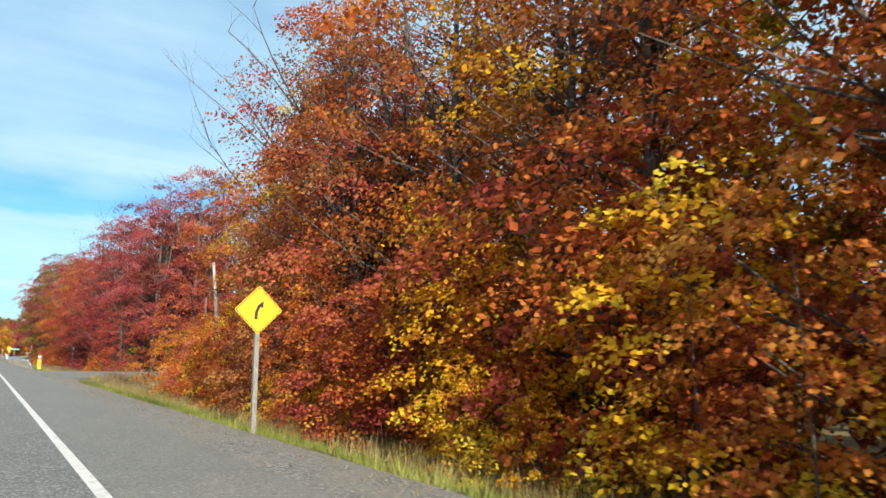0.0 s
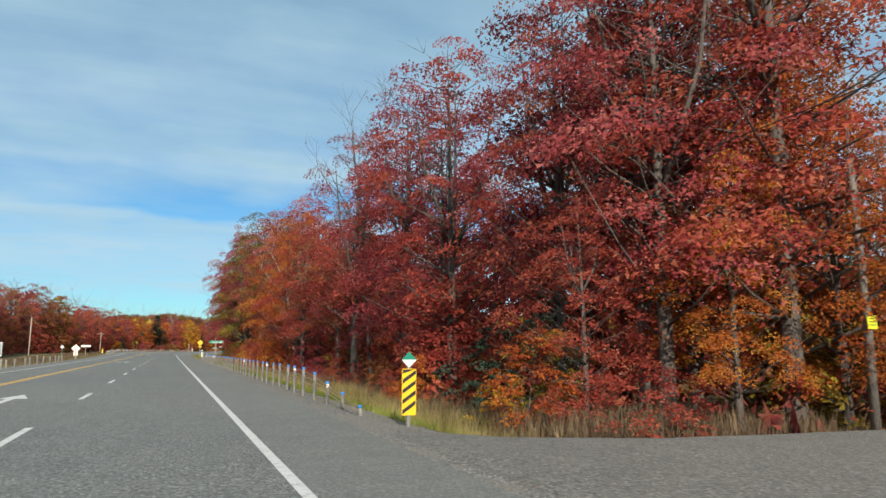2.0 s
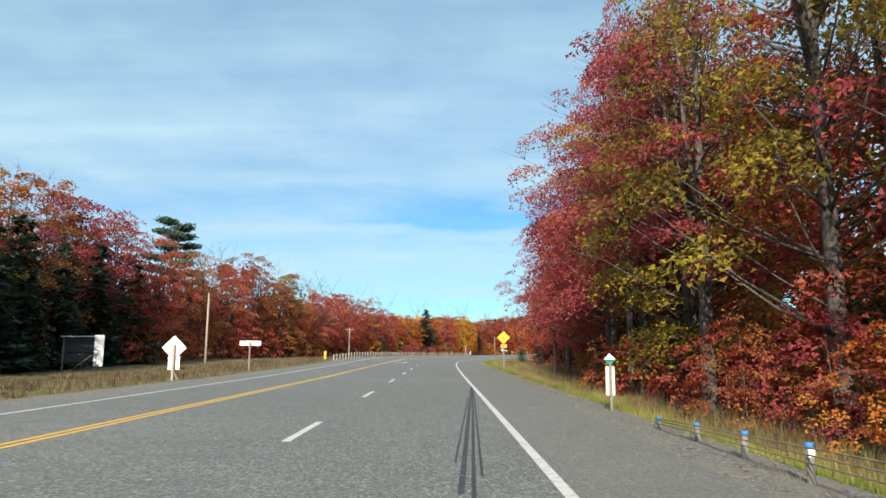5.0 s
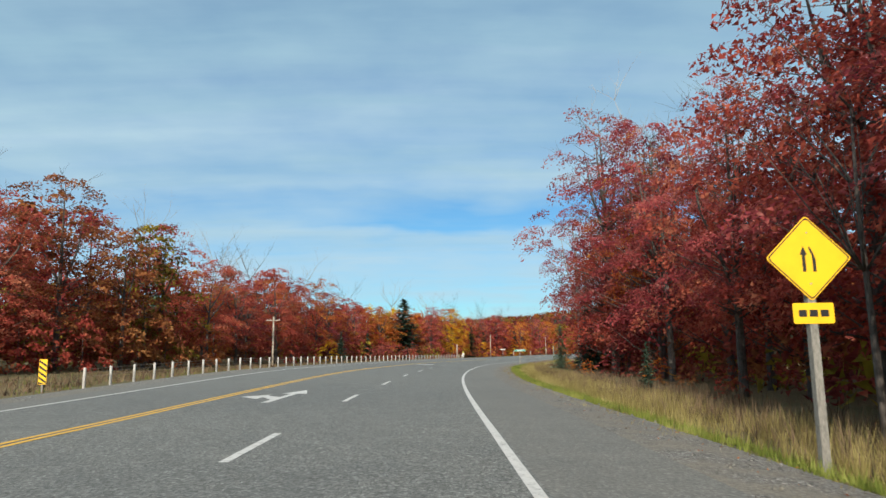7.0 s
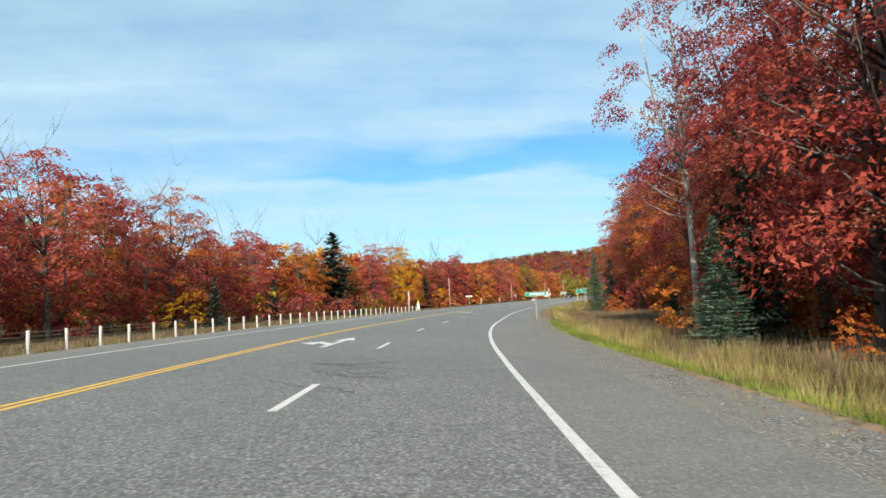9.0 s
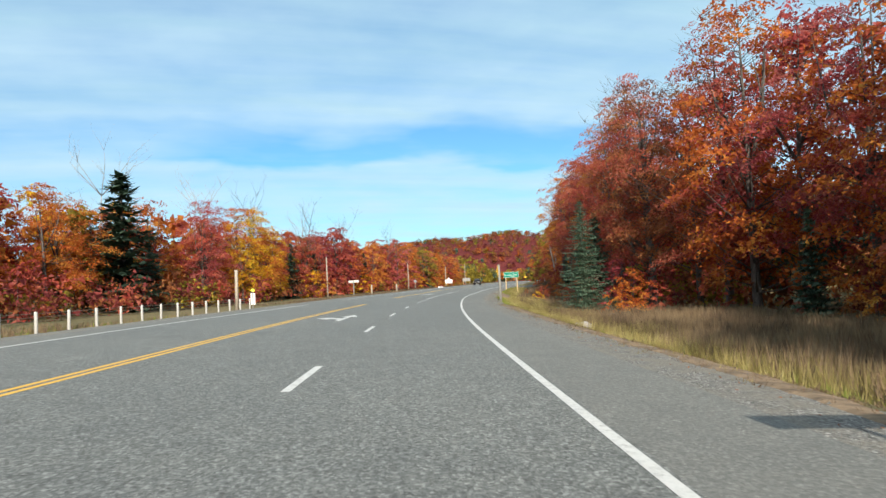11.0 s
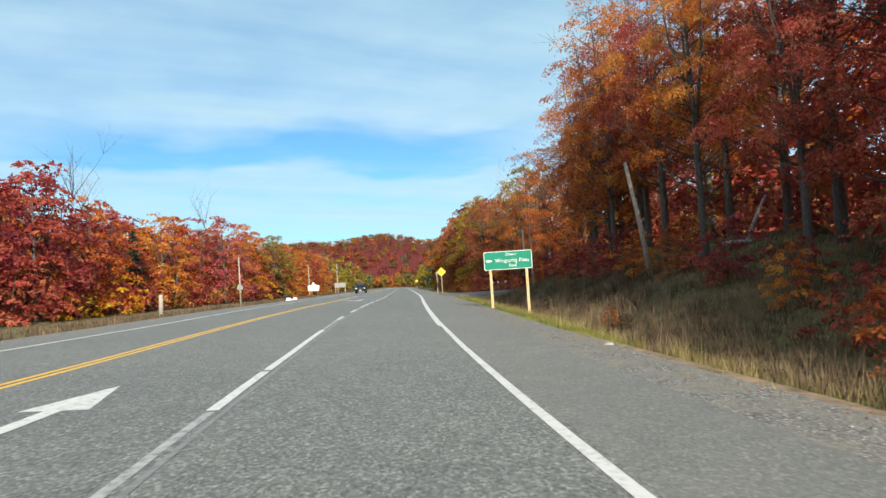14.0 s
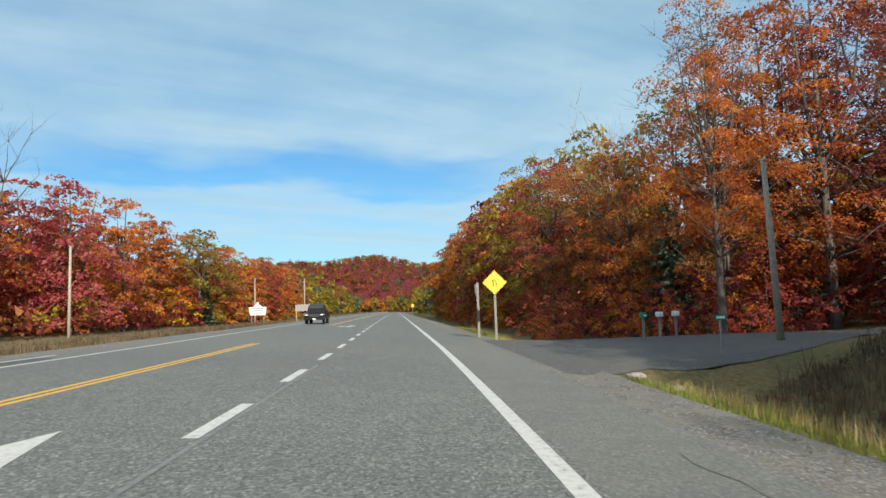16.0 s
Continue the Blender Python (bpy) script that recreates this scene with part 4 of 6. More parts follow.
rnd = random.Random(4)
rail_a = []
for k in range(48):
    q = 65.44 + 1.828 * k
    d = float(np.interp(q, [111, 117, 131, 138, 147], [2.78, 2.56, 2.60, 2.78, 2.95]))
    rail_a.append((q, d + rnd.uniform(-0.03, 0.03), float(np.interp(q, [65, 72, 136, 138.6, 142.5, 152], [0.22, 0.95, 0.96, 0.80, 0.60, 0.22]))))
for k, (s, d, h) in enumerate(rail_a):
    guide_post(place(s, d, z=float(road_z(s, RIGHT_EDGE)) - 0.06), h, True, "posts of the cable rail on the near side", rnd.uniform(-0.03, 0.03))
rail_b = [(float(s), -12.75 + rnd.uniform(-0.15, 0.15), 0.86 + rnd.uniform(-0.12, 0.10)) for s in np.arange(98.25, 142, 3.25)]
for s, d, h in rail_b:
    guide_post(place(s, d, z=-0.03), h, False, "posts of the old rail across the road", rnd.uniform(-0.09, 0.09), 0.082)
rail_c = [(float(s), float(left_line(s)) - 2.9, 0.82) for s in np.arange(221, 347, 2.12)]
for s, d, h in rail_c:
    guide_post(place(s, d, z=float(road_z(s, d + 1.4)) - 0.05), h, False, "posts of the cable rail along the outer bend", rnd.uniform(-0.02, 0.02), 0.062, M_POST_BLEACHED)


def cable(name, points, r, material, parent=None, label=""):
    me = tubes_mesh(name, [(points, [r] * len(points), 5)], material)
    ob = new(name, me)
    if parent:
        ob.parent = parent
    return tagged(ob, label)


def rail_cables(rail, base_of, label):
    t = tagged(new("cable_rail"), label, "cable rail")
    for f in (0.915, 0.745, 0.56):
        pts = []
        for s, d, h in rail:
            x, y = plan(s, d - 0.10)
            pts.append((float(x), float(y), base_of(s, d) + h * f))
        cable("cable", pts, 0.010, M_CABLE, t)


rail_cables(rail_a, lambda s, d: float(road_z(s, RIGHT_EDGE)) - 0.06, "three rusty steel cables strung along short posts")
rail_cables(rail_b[4:], lambda s, d: -0.03, "sagging steel cables along old leaning posts")
rail_cables(rail_c, lambda s, d: float(road_z(s, d + 1.4)) - 0.05, "three steel cables along the outer bend")


def wood_post(s, d, h, r, label, z=None):
    t = thing("wooden_post", place(s, d, z), label, "post")
    part("post", tubes_mesh("post", [([(0, 0, -0.5), (0.02, 0, h * 0.6), (0.03, 0, h - 0.02), (0.03, 0, h)], [r * 1.1, r, r * 0.95, r * 0.8], 10)], M_POLE), None, t)


wood_post(353.2, -19.0, 2.9, 0.14, "weathered thick wooden post at the forest edge", 0.75)
wood_post(429.7, -19.0, 1.3, 0.16, "short weathered wooden post beside the road", 0.7)
wood_post(405.9, -18.0, 1.25, 0.15, "short weathered wooden post beside the road", 0.75)


def utility_pole(s, d, top, arms, base=None, lean=0.0, label="grey weathered wooden utility pole", guy=False, arm_z=0.5):
    t = thing("utility_pole", place(s, d, base), label, "utility pole")
    z0 = t.matrix_world.translation.z
    h = top - z0
    part("pole", tubes_mesh("pole", [([(0, 0, -0.8), (lean * h * 0.5, 0, h * 0.5), (lean * h, 0, h)], [0.15, 0.125, 0.095], 12)], M_POLE), None, t)
    if arms:
        x = lean * h
        part("crossarm", boxed(x - 0.95, x + 0.95, -0.18, -0.09, h - arm_z - 0.06, h - arm_z + 0.06, bevel=0.008), M_POLE, t)
        for q in (-0.85, -0.35, 0.85):
            part("insulator", tubes_mesh("insulator", [([(x + q, -0.135, h - arm_z + 0.06), (x + q, -0.135, h - arm_z + 0.12), (x + q, -0.135, h - arm_z + 0.20)], [0.03, 0.05, 0.025], 8)], M_STEEL), None, t)
    else:
        part("insulator", tubes_mesh("insulator", [([(lean * h, -0.12, h - 0.12), (lean * h, -0.12, h + 0.05)], [0.045, 0.03], 8)], M_STEEL), None, t)
    if guy:
        part("guy_wire", tubes_mesh("guy_wire", [([(0, 0, h - 1.2), (3.6, -2.5, -0.2)], [0.012, 0.012], 5)], M_WIRE), None, t)
        part("guy_guard", tubes_mesh("guy_guard", [([(2.75, -1.9, 1.6), (3.55, -2.45, -0.1)], [0.05, 0.05], 6)], M_POST), None, t, "pale guy wire guard")
    return t


POLES = [(60, -20.5, 9.0), (149.7, -29.6, 9.9), (218.9, -29.7, 8.35), (280.2, -28.0, 6.65), (371.8, -45.2, 8.0), (424.5, -31.5, 7.9), (496.6, -29.4, 8.1), (556.7, -26, 8.1), (591, -22, 9.6)]
for k, (s, d, top) in enumerate(POLES):
    utility_pole(s, d, top, k in (1, 3), guy=(k == 1), label="weathered wooden utility pole%s beside the woods" % (" with a crossarm" if k in (1, 3) else ""))
utility_pole(43.1, 13.62, 8.25, False, lean=-0.104, label="leaning weathered utility pole beside the side road")
utility_pole(141.2, 14.4, 8.5, False, label="pale bare utility pole among red trees")
utility_pole(178.7, 13.9, 7.6, False, lean=-0.02, label="pale bare pole at the forest edge")
utility_pole(416.5, 12.4, 7.5, False, lean=-0.17, label="leaning grey utility pole on the wooded slope")
utility_pole(462.5, 13.2, 7.4, False, lean=-0.03, label="leaning grey utility pole beside the driveway")


def wire(a, b, sag, r=0.012):
    n = 14
    pts = []
    for i in range(n + 1):
        t = i / n
        p = Vector(a).lerp(Vector(b), t)
        p.z -= sag * 4 * t * (1 - t)
        pts.append(p)
    cable("overhead_wire", pts, r, M_WIRE, None, "thin black overhead power wire")["category"] = "wire"


def at(s, d, z):
    x, y = plan(s, d)
    return Vector((float(x), float(y), z))


for (s, d, z), (s2, d2, z2) in zip(POLES, POLES[1:]):
    wire(at(s, d, z - 0.3), at(s2, d2, z2 - 0.3), 0.9)
    wire(at(s, d, z - 1.5), at(s2, d2, z2 - 1.5), 1.0)
wire(at(43.1, 12.75, 8.1), at(8, 13.5, 9.3), 0.5, 0.016)
wire(at(43.1, 12.78, 7.8), at(141.2, 14.4, 7.9), 0.6, 0.016)
wire(at(463, 13.1, 6.9), at(416.5, 11.3, 7.2), 0.7, 0.016)
wire(at(463, 13.1, 6.6), at(520, 14, 8.5), 0.5, 0.016)

# ---- other roadside things ----
t = thing("farm_gate", place(60.2, 24.0, turn=-45), "closed grey pipe gate across a side track", "gate")
for x in (0, 7.2):
    part("gate_post", tubes_mesh("gate_post", [([(x, 0, -0.4), (x, 0, 1.35)], [0.11, 0.10], 10)], M_POLE), None, t)
for z in (1.05, 0.62):
    part("bar", tubes_mesh("bar", [([(0.1, 0, z), (7.1, 0, z)], [0.035, 0.035], 8)], M_STEEL), None, t)


def boulder(s, d, size, seed, material=M_ROCK, z=None):
    bm = bmesh.new()
    bmesh.ops.create_icosphere(bm, subdivisions=3, radius=1.0)
    for v in bm.verts:
        k = 1 + 0.35 * noise.noise(v.co * 1.3 + Vector((seed, 0, 0))) + 0.12 * noise.noise(v.co * 3.7 + Vector((0, seed, 0)))
        v.co = Vector((v.co.x * size[0], v.co.y * size[1], v.co.z * size[2])) * k
    me = bpy.data.meshes.new("boulder")
    bm.to_mesh(me)
    bm.free()
    me.materials.append(material)
    ob = tagged(new("boulder", me), "grey weathered boulder lying in the grass", "rock")
    m = place(s, d, z)
    m.translation.z += size[2] * 0.35
    ob.matrix_world = m


for k, (s, d, size) in enumerate(((64.5, 20.5, (1.1, .7, .5)), (65.2, 23.0, (1.3, .8, .6)), (66.0, 26, (.8, .7, .7)), (60.0, 30, (.9, .8, .6)), (326.2, 5.0, (.55, .4, .25)), (346, 11, (.5, .4, .25)),
                                  (417, 14, (.5, .5, .3)), (452, 4.6, (.3, .2, .13)), (453.5, 4.2, (.25, .2, .1)), (256.5, 2.6, (.06, .05, .03)), (395, 3.3, (.12, .1, .06)))):
    boulder(s, d, size, k * 3.1)
for k, (s, d) in enumerate(((453.4, -14.2), (456.2, -14.0))):
    boulder(s, d, (.30, .20, .24), 40 + k, M_SIGN_WHITE)


def mailbox(s, d, z, colour, h=1.05):
    t = thing("mailbox", place(s, d, z), "roadside mailbox on a thin wooden post", "mailbox")
    part("post", boxed(-0.05, 0.05, -0.05, 0.05, -0.4, h), M_POST, t)
    bm = boxed(-0.11, 0.11, -0.25, 0.25, h, h + 0.24, bevel=0.06)
    part("box", bm, colour, t)
    part("number_bar", boxed(-0.07, 0.07, -0.258, -0.252, h + 0.08, h + 0.15), M_SIGN_WHITE, t)


mailbox(466.0, 9.0, None, M_SIGN_GREEN)
mailbox(467.2, 10.2, None, M_SIGN_WHITE)
mailbox(468.0, 11.3, None, M_SIGN_WHITE)
t = thing("number_post_sign", place(457.5, 8.4), "small green roadside plate on thin post", "sign")
sign_post(t, 0, -0.5, 1.25, 0.05, M_STEEL, 0)
part("panel", plate(rounded(0.42, 0.18, 0.02, 0, 1.2), 0.01, -0.012), M_SIGN_GREEN, t)
part("number_bar", plate(rounded(0.28, 0.08, 0.01, 0, 1.2), 0.002, -0.015), M_SIGN_WHITE, t)
t = thing("fallen_pole", place(412, 15.5), "broken leaning pale tree trunk", "log")
part("trunk", tubes_mesh("trunk", [([(0, 0, 0), (0.9, 0.3, 1.5), (1.5, 0.5, 2.4)], [0.11, 0.09, 0.06], 8)], M_BARK_PALE), None, t)
part("log", tubes_mesh("log", [([(-1.2, -0.2, 0.12), (1.0, 0.1, 0.14), (2.4, 0.2, 0.2)], [0.10, 0.11, 0.07], 8)], M_BARK_PALE), None, t)


def pickup(m):
    t = thing("pickup_truck", m, "black pickup truck parked in the oncoming lane", "truck")
    def shell(name, profile, half, material, inset=0.0, bevel=0.05):
        bm = bmesh.new()
        a = [bm.verts.new((-half, y, z)) for y, z in profile]
        f = bm.faces.new(a)
        r = bmesh.ops.extrude_face_region(bm, geom=[f])
        for v in (g for g in r["geom"] if isinstance(g, bmesh.types.BMVert)):
            v.co.x = half
        for v in bm.verts:
            if inset and v.co.z > 1.3:
                v.co.x *= 1 - inset
        bmesh.ops.recalc_face_normals(bm, faces=bm.faces)
        bmesh.ops.bevel(bm, geom=list(bm.edges), offset=bevel, segments=2, affect="EDGES")
        return part(name, bm, material, t)
    shell("body", [(-2.75, 0.45), (2.75, 0.5), (2.75, 1.12), (-0.95, 1.15), (-1.2, 1.12), (-2.65, 1.02), (-2.8, 0.75)], 0.98, M_PAINT_BLACK)
    shell("cab", [(-1.3, 1.05), (1.0, 1.08), (0.85, 1.85), (-0.35, 1.9), (-0.6, 1.82)], 0.90, M_PAINT_BLACK, 0.12)
    part("windscreen", plate([(-0.72, 1.18), (0.72, 1.18), (0.66, 1.74), (-0.66, 1.74)], 0.02, 0.0), M_GLASS, t).matrix_local = pose(0, -1.62, 0.62, -38, 0, 0)
    for sx in (-1, 1):
        part("side_window", boxed(sx * 0.86 - 0.015, sx * 0.86 + 0.015, -0.55, 0.75, 1.22, 1.68, bevel=0.01), M_GLASS, t)
        part("headlight", boxed(sx * 0.74 - 0.16, sx * 0.74 + 0.16, -2.82, -2.7, 0.86, 0.97, bevel=0.02), M_LAMP, t)
        part("mirror", boxed(sx * 1.08 - 0.1, sx * 1.08 + 0.1, -1.05, -0.95, 1.15, 1.35, bevel=0.03), M_PAINT_BLACK, t)
        for y in (-1.75, 1.75):
            w = part("wheel", tubes_mesh("wheel", [([(sx * 0.72, y, 0.38), (sx * 0.98, y, 0.38)], [0.38, 0.38], 20)], M_TYRE), None, t)
            part("rim", tubes_mesh("rim", [([(sx * 0.97, y, 0.38), (sx * 0.995, y, 0.38)], [0.23, 0.2], 14)], M_CHROME), None, w)
    part("grille", boxed(-0.5, 0.5, -2.83, -2.72, 0.68, 0.98, bevel=0.02), M_SIGN_BLACK, t)
    part("bumper", boxed(-0.95, 0.95, -2.9, -2.68, 0.42, 0.60, bevel=0.04), M_PAINT_BLACK, t)
    part("plate_bar", boxed(-0.15, 0.15, -2.915, -2.9, 0.46, 0.58), M_SIGN_WHITE, t)


m = place(507, -9.8, z=float(road_z(507, -9.8)))
pickup(m)

# ---- trees and plants ----
def leaf_cards(rng, centres, spread, count, size, flat=0.58, up=0.6):
    """Small leaves scattered in clumps: vertices and faces."""
    k = rng.integers(0, len(centres), count)
    w = rng.normal(size=(count, 3))
    w /= np.linalg.norm(w, axis=1, keepdims=True)
    core = np.arange(count) < int(count * 0.15)
    r = np.where(core, 0.45 * rng.random(count), 0.45 + 0.6 * rng.random(count) ** 0.8)
    p = centres[k] + w * r[:, None] * spread[k][:, None] * np.array([1, 1, flat])
    n = rng.normal(size=(count, 3)) * 0.62 + np.array([0, 0, up]) + w * 0.75
    n /= np.linalg.norm(n, axis=1, keepdims=True)
    a = np.cross(n, rng.normal(size=(count, 3)))
    a /= np.linalg.norm(a, axis=1, keepdims=True)
    b = np.cross(n, a)
    sz = (size * rng.uniform(0.6, 1.35, count) * np.where(core, 2.0 if size > 0.16 else 1.15, 1.0))[:, None]
    v = np.empty((count, 3, 3))
    v[:, 0] = p - a * sz * 0.62 + b * sz * 0.36
    v[:, 1] = p + a * sz * 0.78 - n * sz * 0.15
    v[:, 2] = p - a * sz * 0.30 - b * sz * 0.52 + n * sz * 0.10
    q = np.arange(count * 3).reshape(count, 3)
    return v.reshape(-1, 3), q


def leaf_pads(rng, centres, spread, out, count, size, kite=False):
    """Leaves in flat drooping sprays, each pad about a branch end: vertices and faces."""
    weight = spread ** 2
    k = rng.choice(len(centres), count, p=weight / weight.sum())
    rr, ang = np.sqrt(rng.random(count)), rng.uniform(0, 2 * math.pi, count)
    off = np.stack([rr * np.cos(ang), rr * np.sin(ang)], 1)
    lean = (off * out[k]).sum(1)
    under = rng.random(count) < 0.22
    z = 0.36 * (1 - rr ** 2) - 0.12 * rr - 0.30 * lean + rng.normal(0, 0.10, count) - 0.24 * under
    p = centres[k] + np.concatenate([off, z[:, None]], 1) * spread[k][:, None]
    n = rng.normal(size=(count, 3)) * 0.46 + np.concatenate([out[k] * 0.45 + off * 0.30, np.full((count, 1), 0.62)], 1)
    n /= np.linalg.norm(n, axis=1, keepdims=True)
    a = np.cross(n, rng.normal(size=(count, 3)))
    a /= np.linalg.norm(a, axis=1, keepdims=True)
    b = np.cross(n, a)
    sz = (size * rng.uniform(0.6, 1.3, count) * np.where(under, 1.2, 1.0))[:, None]
    if kite:
        v = np.stack([p - a * sz * 0.52, p + b * sz * 0.46 - n * sz * 0.08, p + a * sz * 0.62 - n * sz * 0.14, p - b * sz * 0.46 - n * sz * 0.08], 1)
    else:
        v = np.stack([p - a * sz * 0.62 + b * sz * 0.36, p + a * sz * 0.78 - n * sz * 0.15, p - a * sz * 0.30 - b * sz * 0.52 + n * sz * 0.10], 1)
    m = v.shape[1]
    return v.reshape(-1, 3), np.arange(count * m).reshape(count, m)


def broadleaf(seed, height, radius, base, leaves, size, thin=0.08, pads=66, twigs=True, kite=False, pale=False):
    """Trunk and crown meshes of one maple that stands at the origin: ascending limbs that bear flat sprays of leaves."""
    rng = np.random.default_rng(seed)
    rnd = random.Random(seed)
    bend = np.array([rnd.uniform(-0.6, 0.6), rnd.uniform(-0.6, 0.6), 0])

    def spine(f):
        return np.array([bend[0] * f * f, bend[1] * f * f, height * f])

    r0 = height * 0.0115 + 0.03
    fs = (0, 0.03, 0.25, 0.5, 0.75, 0.94)
    r0 = r0 if height > 6 else 0.028
    tubes = [([spine(f) - (np.array([0, 0, 0.4]) if f == 0 else 0) for f in fs], [r0 * 1.5, r0 * 1.12, r0 * 0.9, r0 * 0.6, r0 * 0.30, r0 * 0.05], 7)]
    if height > 6:
        fork = rnd.uniform(0.3, 0.48)
        for k in range(3):
            a = 2.1 * k + rnd.uniform(-0.5, 0.5)
            way = np.array([math.cos(a), math.sin(a), 0]) * radius * rnd.uniform(0.3, 0.55)
            o, tip = spine(fork + 0.05 * k), spine(rnd.uniform(0.76, 0.9)) + way
            tubes.append(([o, (o + tip) / 2 + way * 0.22, tip], [r0 * 0.5, r0 * 0.34, r0 * 0.06], 5))
    ph1, ph2 = rnd.uniform(0, 6.28), rnd.uniform(0, 6.28)
    centres, spread, out = [], [], []
    for i in range(pads):
        g = ((i + rnd.random()) / pads) ** 0.9
        f = base + (0.98 - base) * g
        a = i * 2.399 + rnd.uniform(-0.4, 0.4)
        lump = 1 + 0.22 * math.sin(2 * a + ph1) + 0.16 * math.sin(3 * a + 7 * g + ph2)
        reach = radius * (0.20 + 0.80 * math.sin(math.pi * min(1, 0.20 + 0.78 * g)) ** 0.85) * lump
        away = reach * (1 - 0.62 * rnd.random() ** 1.7)
        way = np.array([math.cos(a), math.sin(a), 0])
        c = spine(f) + way * away + np.array([0, 0, rnd.uniform(-0.02, 0.02) * height])
        low = max(f - away / height * rnd.uniform(0.35, 0.8), base * 0.6)
        o = spine(low)
        if height > 6 and (twigs or i % 3 == 0):
            rl = r0 * (0.30 - 0.18 * g)
            tubes.append(([o, (o + c) / 2 - np.array([0, 0, 0.05 * away]), c], [rl, rl * 0.55, rl * 0.12], 3))
        sparse = thin * (2.6 if g > 0.75 else 1.0)
        if rnd.random() < sparse:
            if twigs:
                for _ in range(5):
                    e = c + way * rnd.uniform(0, 0.2) * radius + np.array([rnd.uniform(-1, 1), rnd.uniform(-1, 1), rnd.uniform(0.1, 1.2)]) * radius * 0.2
                    tubes.append(([c, e], [r0 * 0.05, r0 * 0.012], 3))
            continue
        for twin in range(2):
            side = np.array([rnd.uniform(-1, 1), rnd.uniform(-1, 1), rnd.uniform(-0.5, 0.5)]) * radius * 0.16 * twin
            centres.append(c + side)
            spread.append(radius * rnd.uniform(0.15, 0.30) * (1.12 - 0.45 * g))
            out.append(way[:2])
    v, q = leaf_pads(rng, np.array(centres), np.array(spread), np.array(out), leaves, size, kite)
    return tubes_mesh("trunk", tubes, M_BARK_PALE if pale else M_BARK), mesh_of("crown", v, q, LEAF["red"])


def conifer(seed, height, radius, whorls, size, base=0.04, per=9, droop=0.25, thick=0.34):
    rng = np.random.default_rng(seed)
    rnd = random.Random(seed)
    tubes = [([(0, 0, -0.3), (0, 0, height * 0.5), (0, 0, height)], [height * 0.017 + 0.02, height * 0.009 + 0.01, 0.01], 7)]
    vs, qs, count = [], [], 0
    for i in range(whorls):
        f = base + (0.985 - base) * (i / (whorls - 1)) ** 0.9
        z = height * f
        reach = radius * (1 - f) ** 0.8 * rnd.uniform(0.88, 1.1) + 0.10
        n = max(4, int(per * (0.55 + 0.5 * (1 - f))))
        for k in range(n):
            a = 2 * math.pi * (k + rnd.random() * 0.7) / n + i * 0.7
            length = reach * rnd.uniform(0.6, 1.12)
            lift_k = rnd.uniform(-0.55, 0.55) * height / whorls
            way = np.array([math.cos(a), math.sin(a), 0])
            steps = max(4, int(length / (size * thick)))
            t = (np.arange(steps) + 0.6) / steps
            for w_side in (-1, 1, 0):
                fan = (1 - t * 0.75) * length * 0.30 * w_side * rng.uniform(0.5, 1.1, steps)
                p = way * (t * length)[:, None] + np.array([-way[1], way[0], 0]) * fan[:, None]
                p[:, 2] += z + lift_k - droop * length * t + 0.22 * length * t * t + rng.normal(0, size * 0.12, steps)
                u = way * 0.75 + np.array([-way[1], way[0], 0]) * w_side * 0.7
                u = u / np.linalg.norm(u)
                sdir = np.cross(u, (0, 0, 1))
                sz = size * rng.uniform(0.7, 1.2, steps)[:, None]
                tilt = np.array([0, 0, 1.0]) * rng.uniform(-0.7, 0.7, steps)[:, None]
                v = np.empty((steps, 4, 3))
                v[:, 0] = p - (u + tilt) * sz * 0.45
                v[:, 1] = p + sdir * sz * 0.26 - np.array([0, 0, 0.06]) * sz
                v[:, 2] = p + (u + tilt) * sz * 0.75
                v[:, 3] = p - sdir * sz * 0.26 - np.array([0, 0, 0.06]) * sz
                vs.append(v.reshape(-1, 3))
                qs.append(np.arange(steps * 4).reshape(steps, 4) + count)
                count += steps * 4
    return tubes_mesh("trunk", tubes, M_BARK), mesh_of("crown", np.concatenate(vs), np.concatenate(qs), LEAF["spruce"])


def bare_tree(seed, height, material, twigs=3):
    rnd = random.Random(seed)
    tubes, stem = [], []

    def grow(p, way, length, r, depth):
        n = 4
        pts, w = [p], way
        for _ in range(n):
            w = (w + Vector((rnd.uniform(-1, 1), rnd.uniform(-1, 1), rnd.uniform(-0.3, 0.5))) * (0.14 if depth else 0.05)).normalized()
            pts.append(pts[-1] + w * length / n)
        (tubes if depth else stem).append((pts, [r * (1 - 0.75 * i / n) for i in range(n + 1)], 7 if depth == 0 else 3))
        if depth >= twigs:
            return
        for k in range(10 if depth == 0 else 4):
            i = rnd.randint(1 if depth else 2, n)
            a = rnd.uniform(0, 6.28)
            out = Vector((math.cos(a), math.sin(a), rnd.uniform(0.35, 1.0))).normalized()
            grow(pts[i], (out + w * 0.6).normalized(), length * rnd.uniform(0.32, 0.5), r * 0.36, depth + 1)

    grow(Vector((0, 0, -0.3)), Vector((rnd.uniform(-.05, .05), rnd.uniform(-.05, .05), 1)).normalized(), height * 0.8, height * 0.008 + 0.03, 0)
    return tubes_mesh("trunk", stem, material), tubes_mesh("branching", tubes, material)


def plant_bare(seed, s, d, h, material, twigs=3):
    trunk, limbs = bare_tree(seed, h, material, twigs)
    t = plant("bare_tree", [trunk], s, d, 1.0, "red", (seed * 77) % 360, "leafless tree with grey branching limbs", "tree")
    part("branching", limbs, None, t)


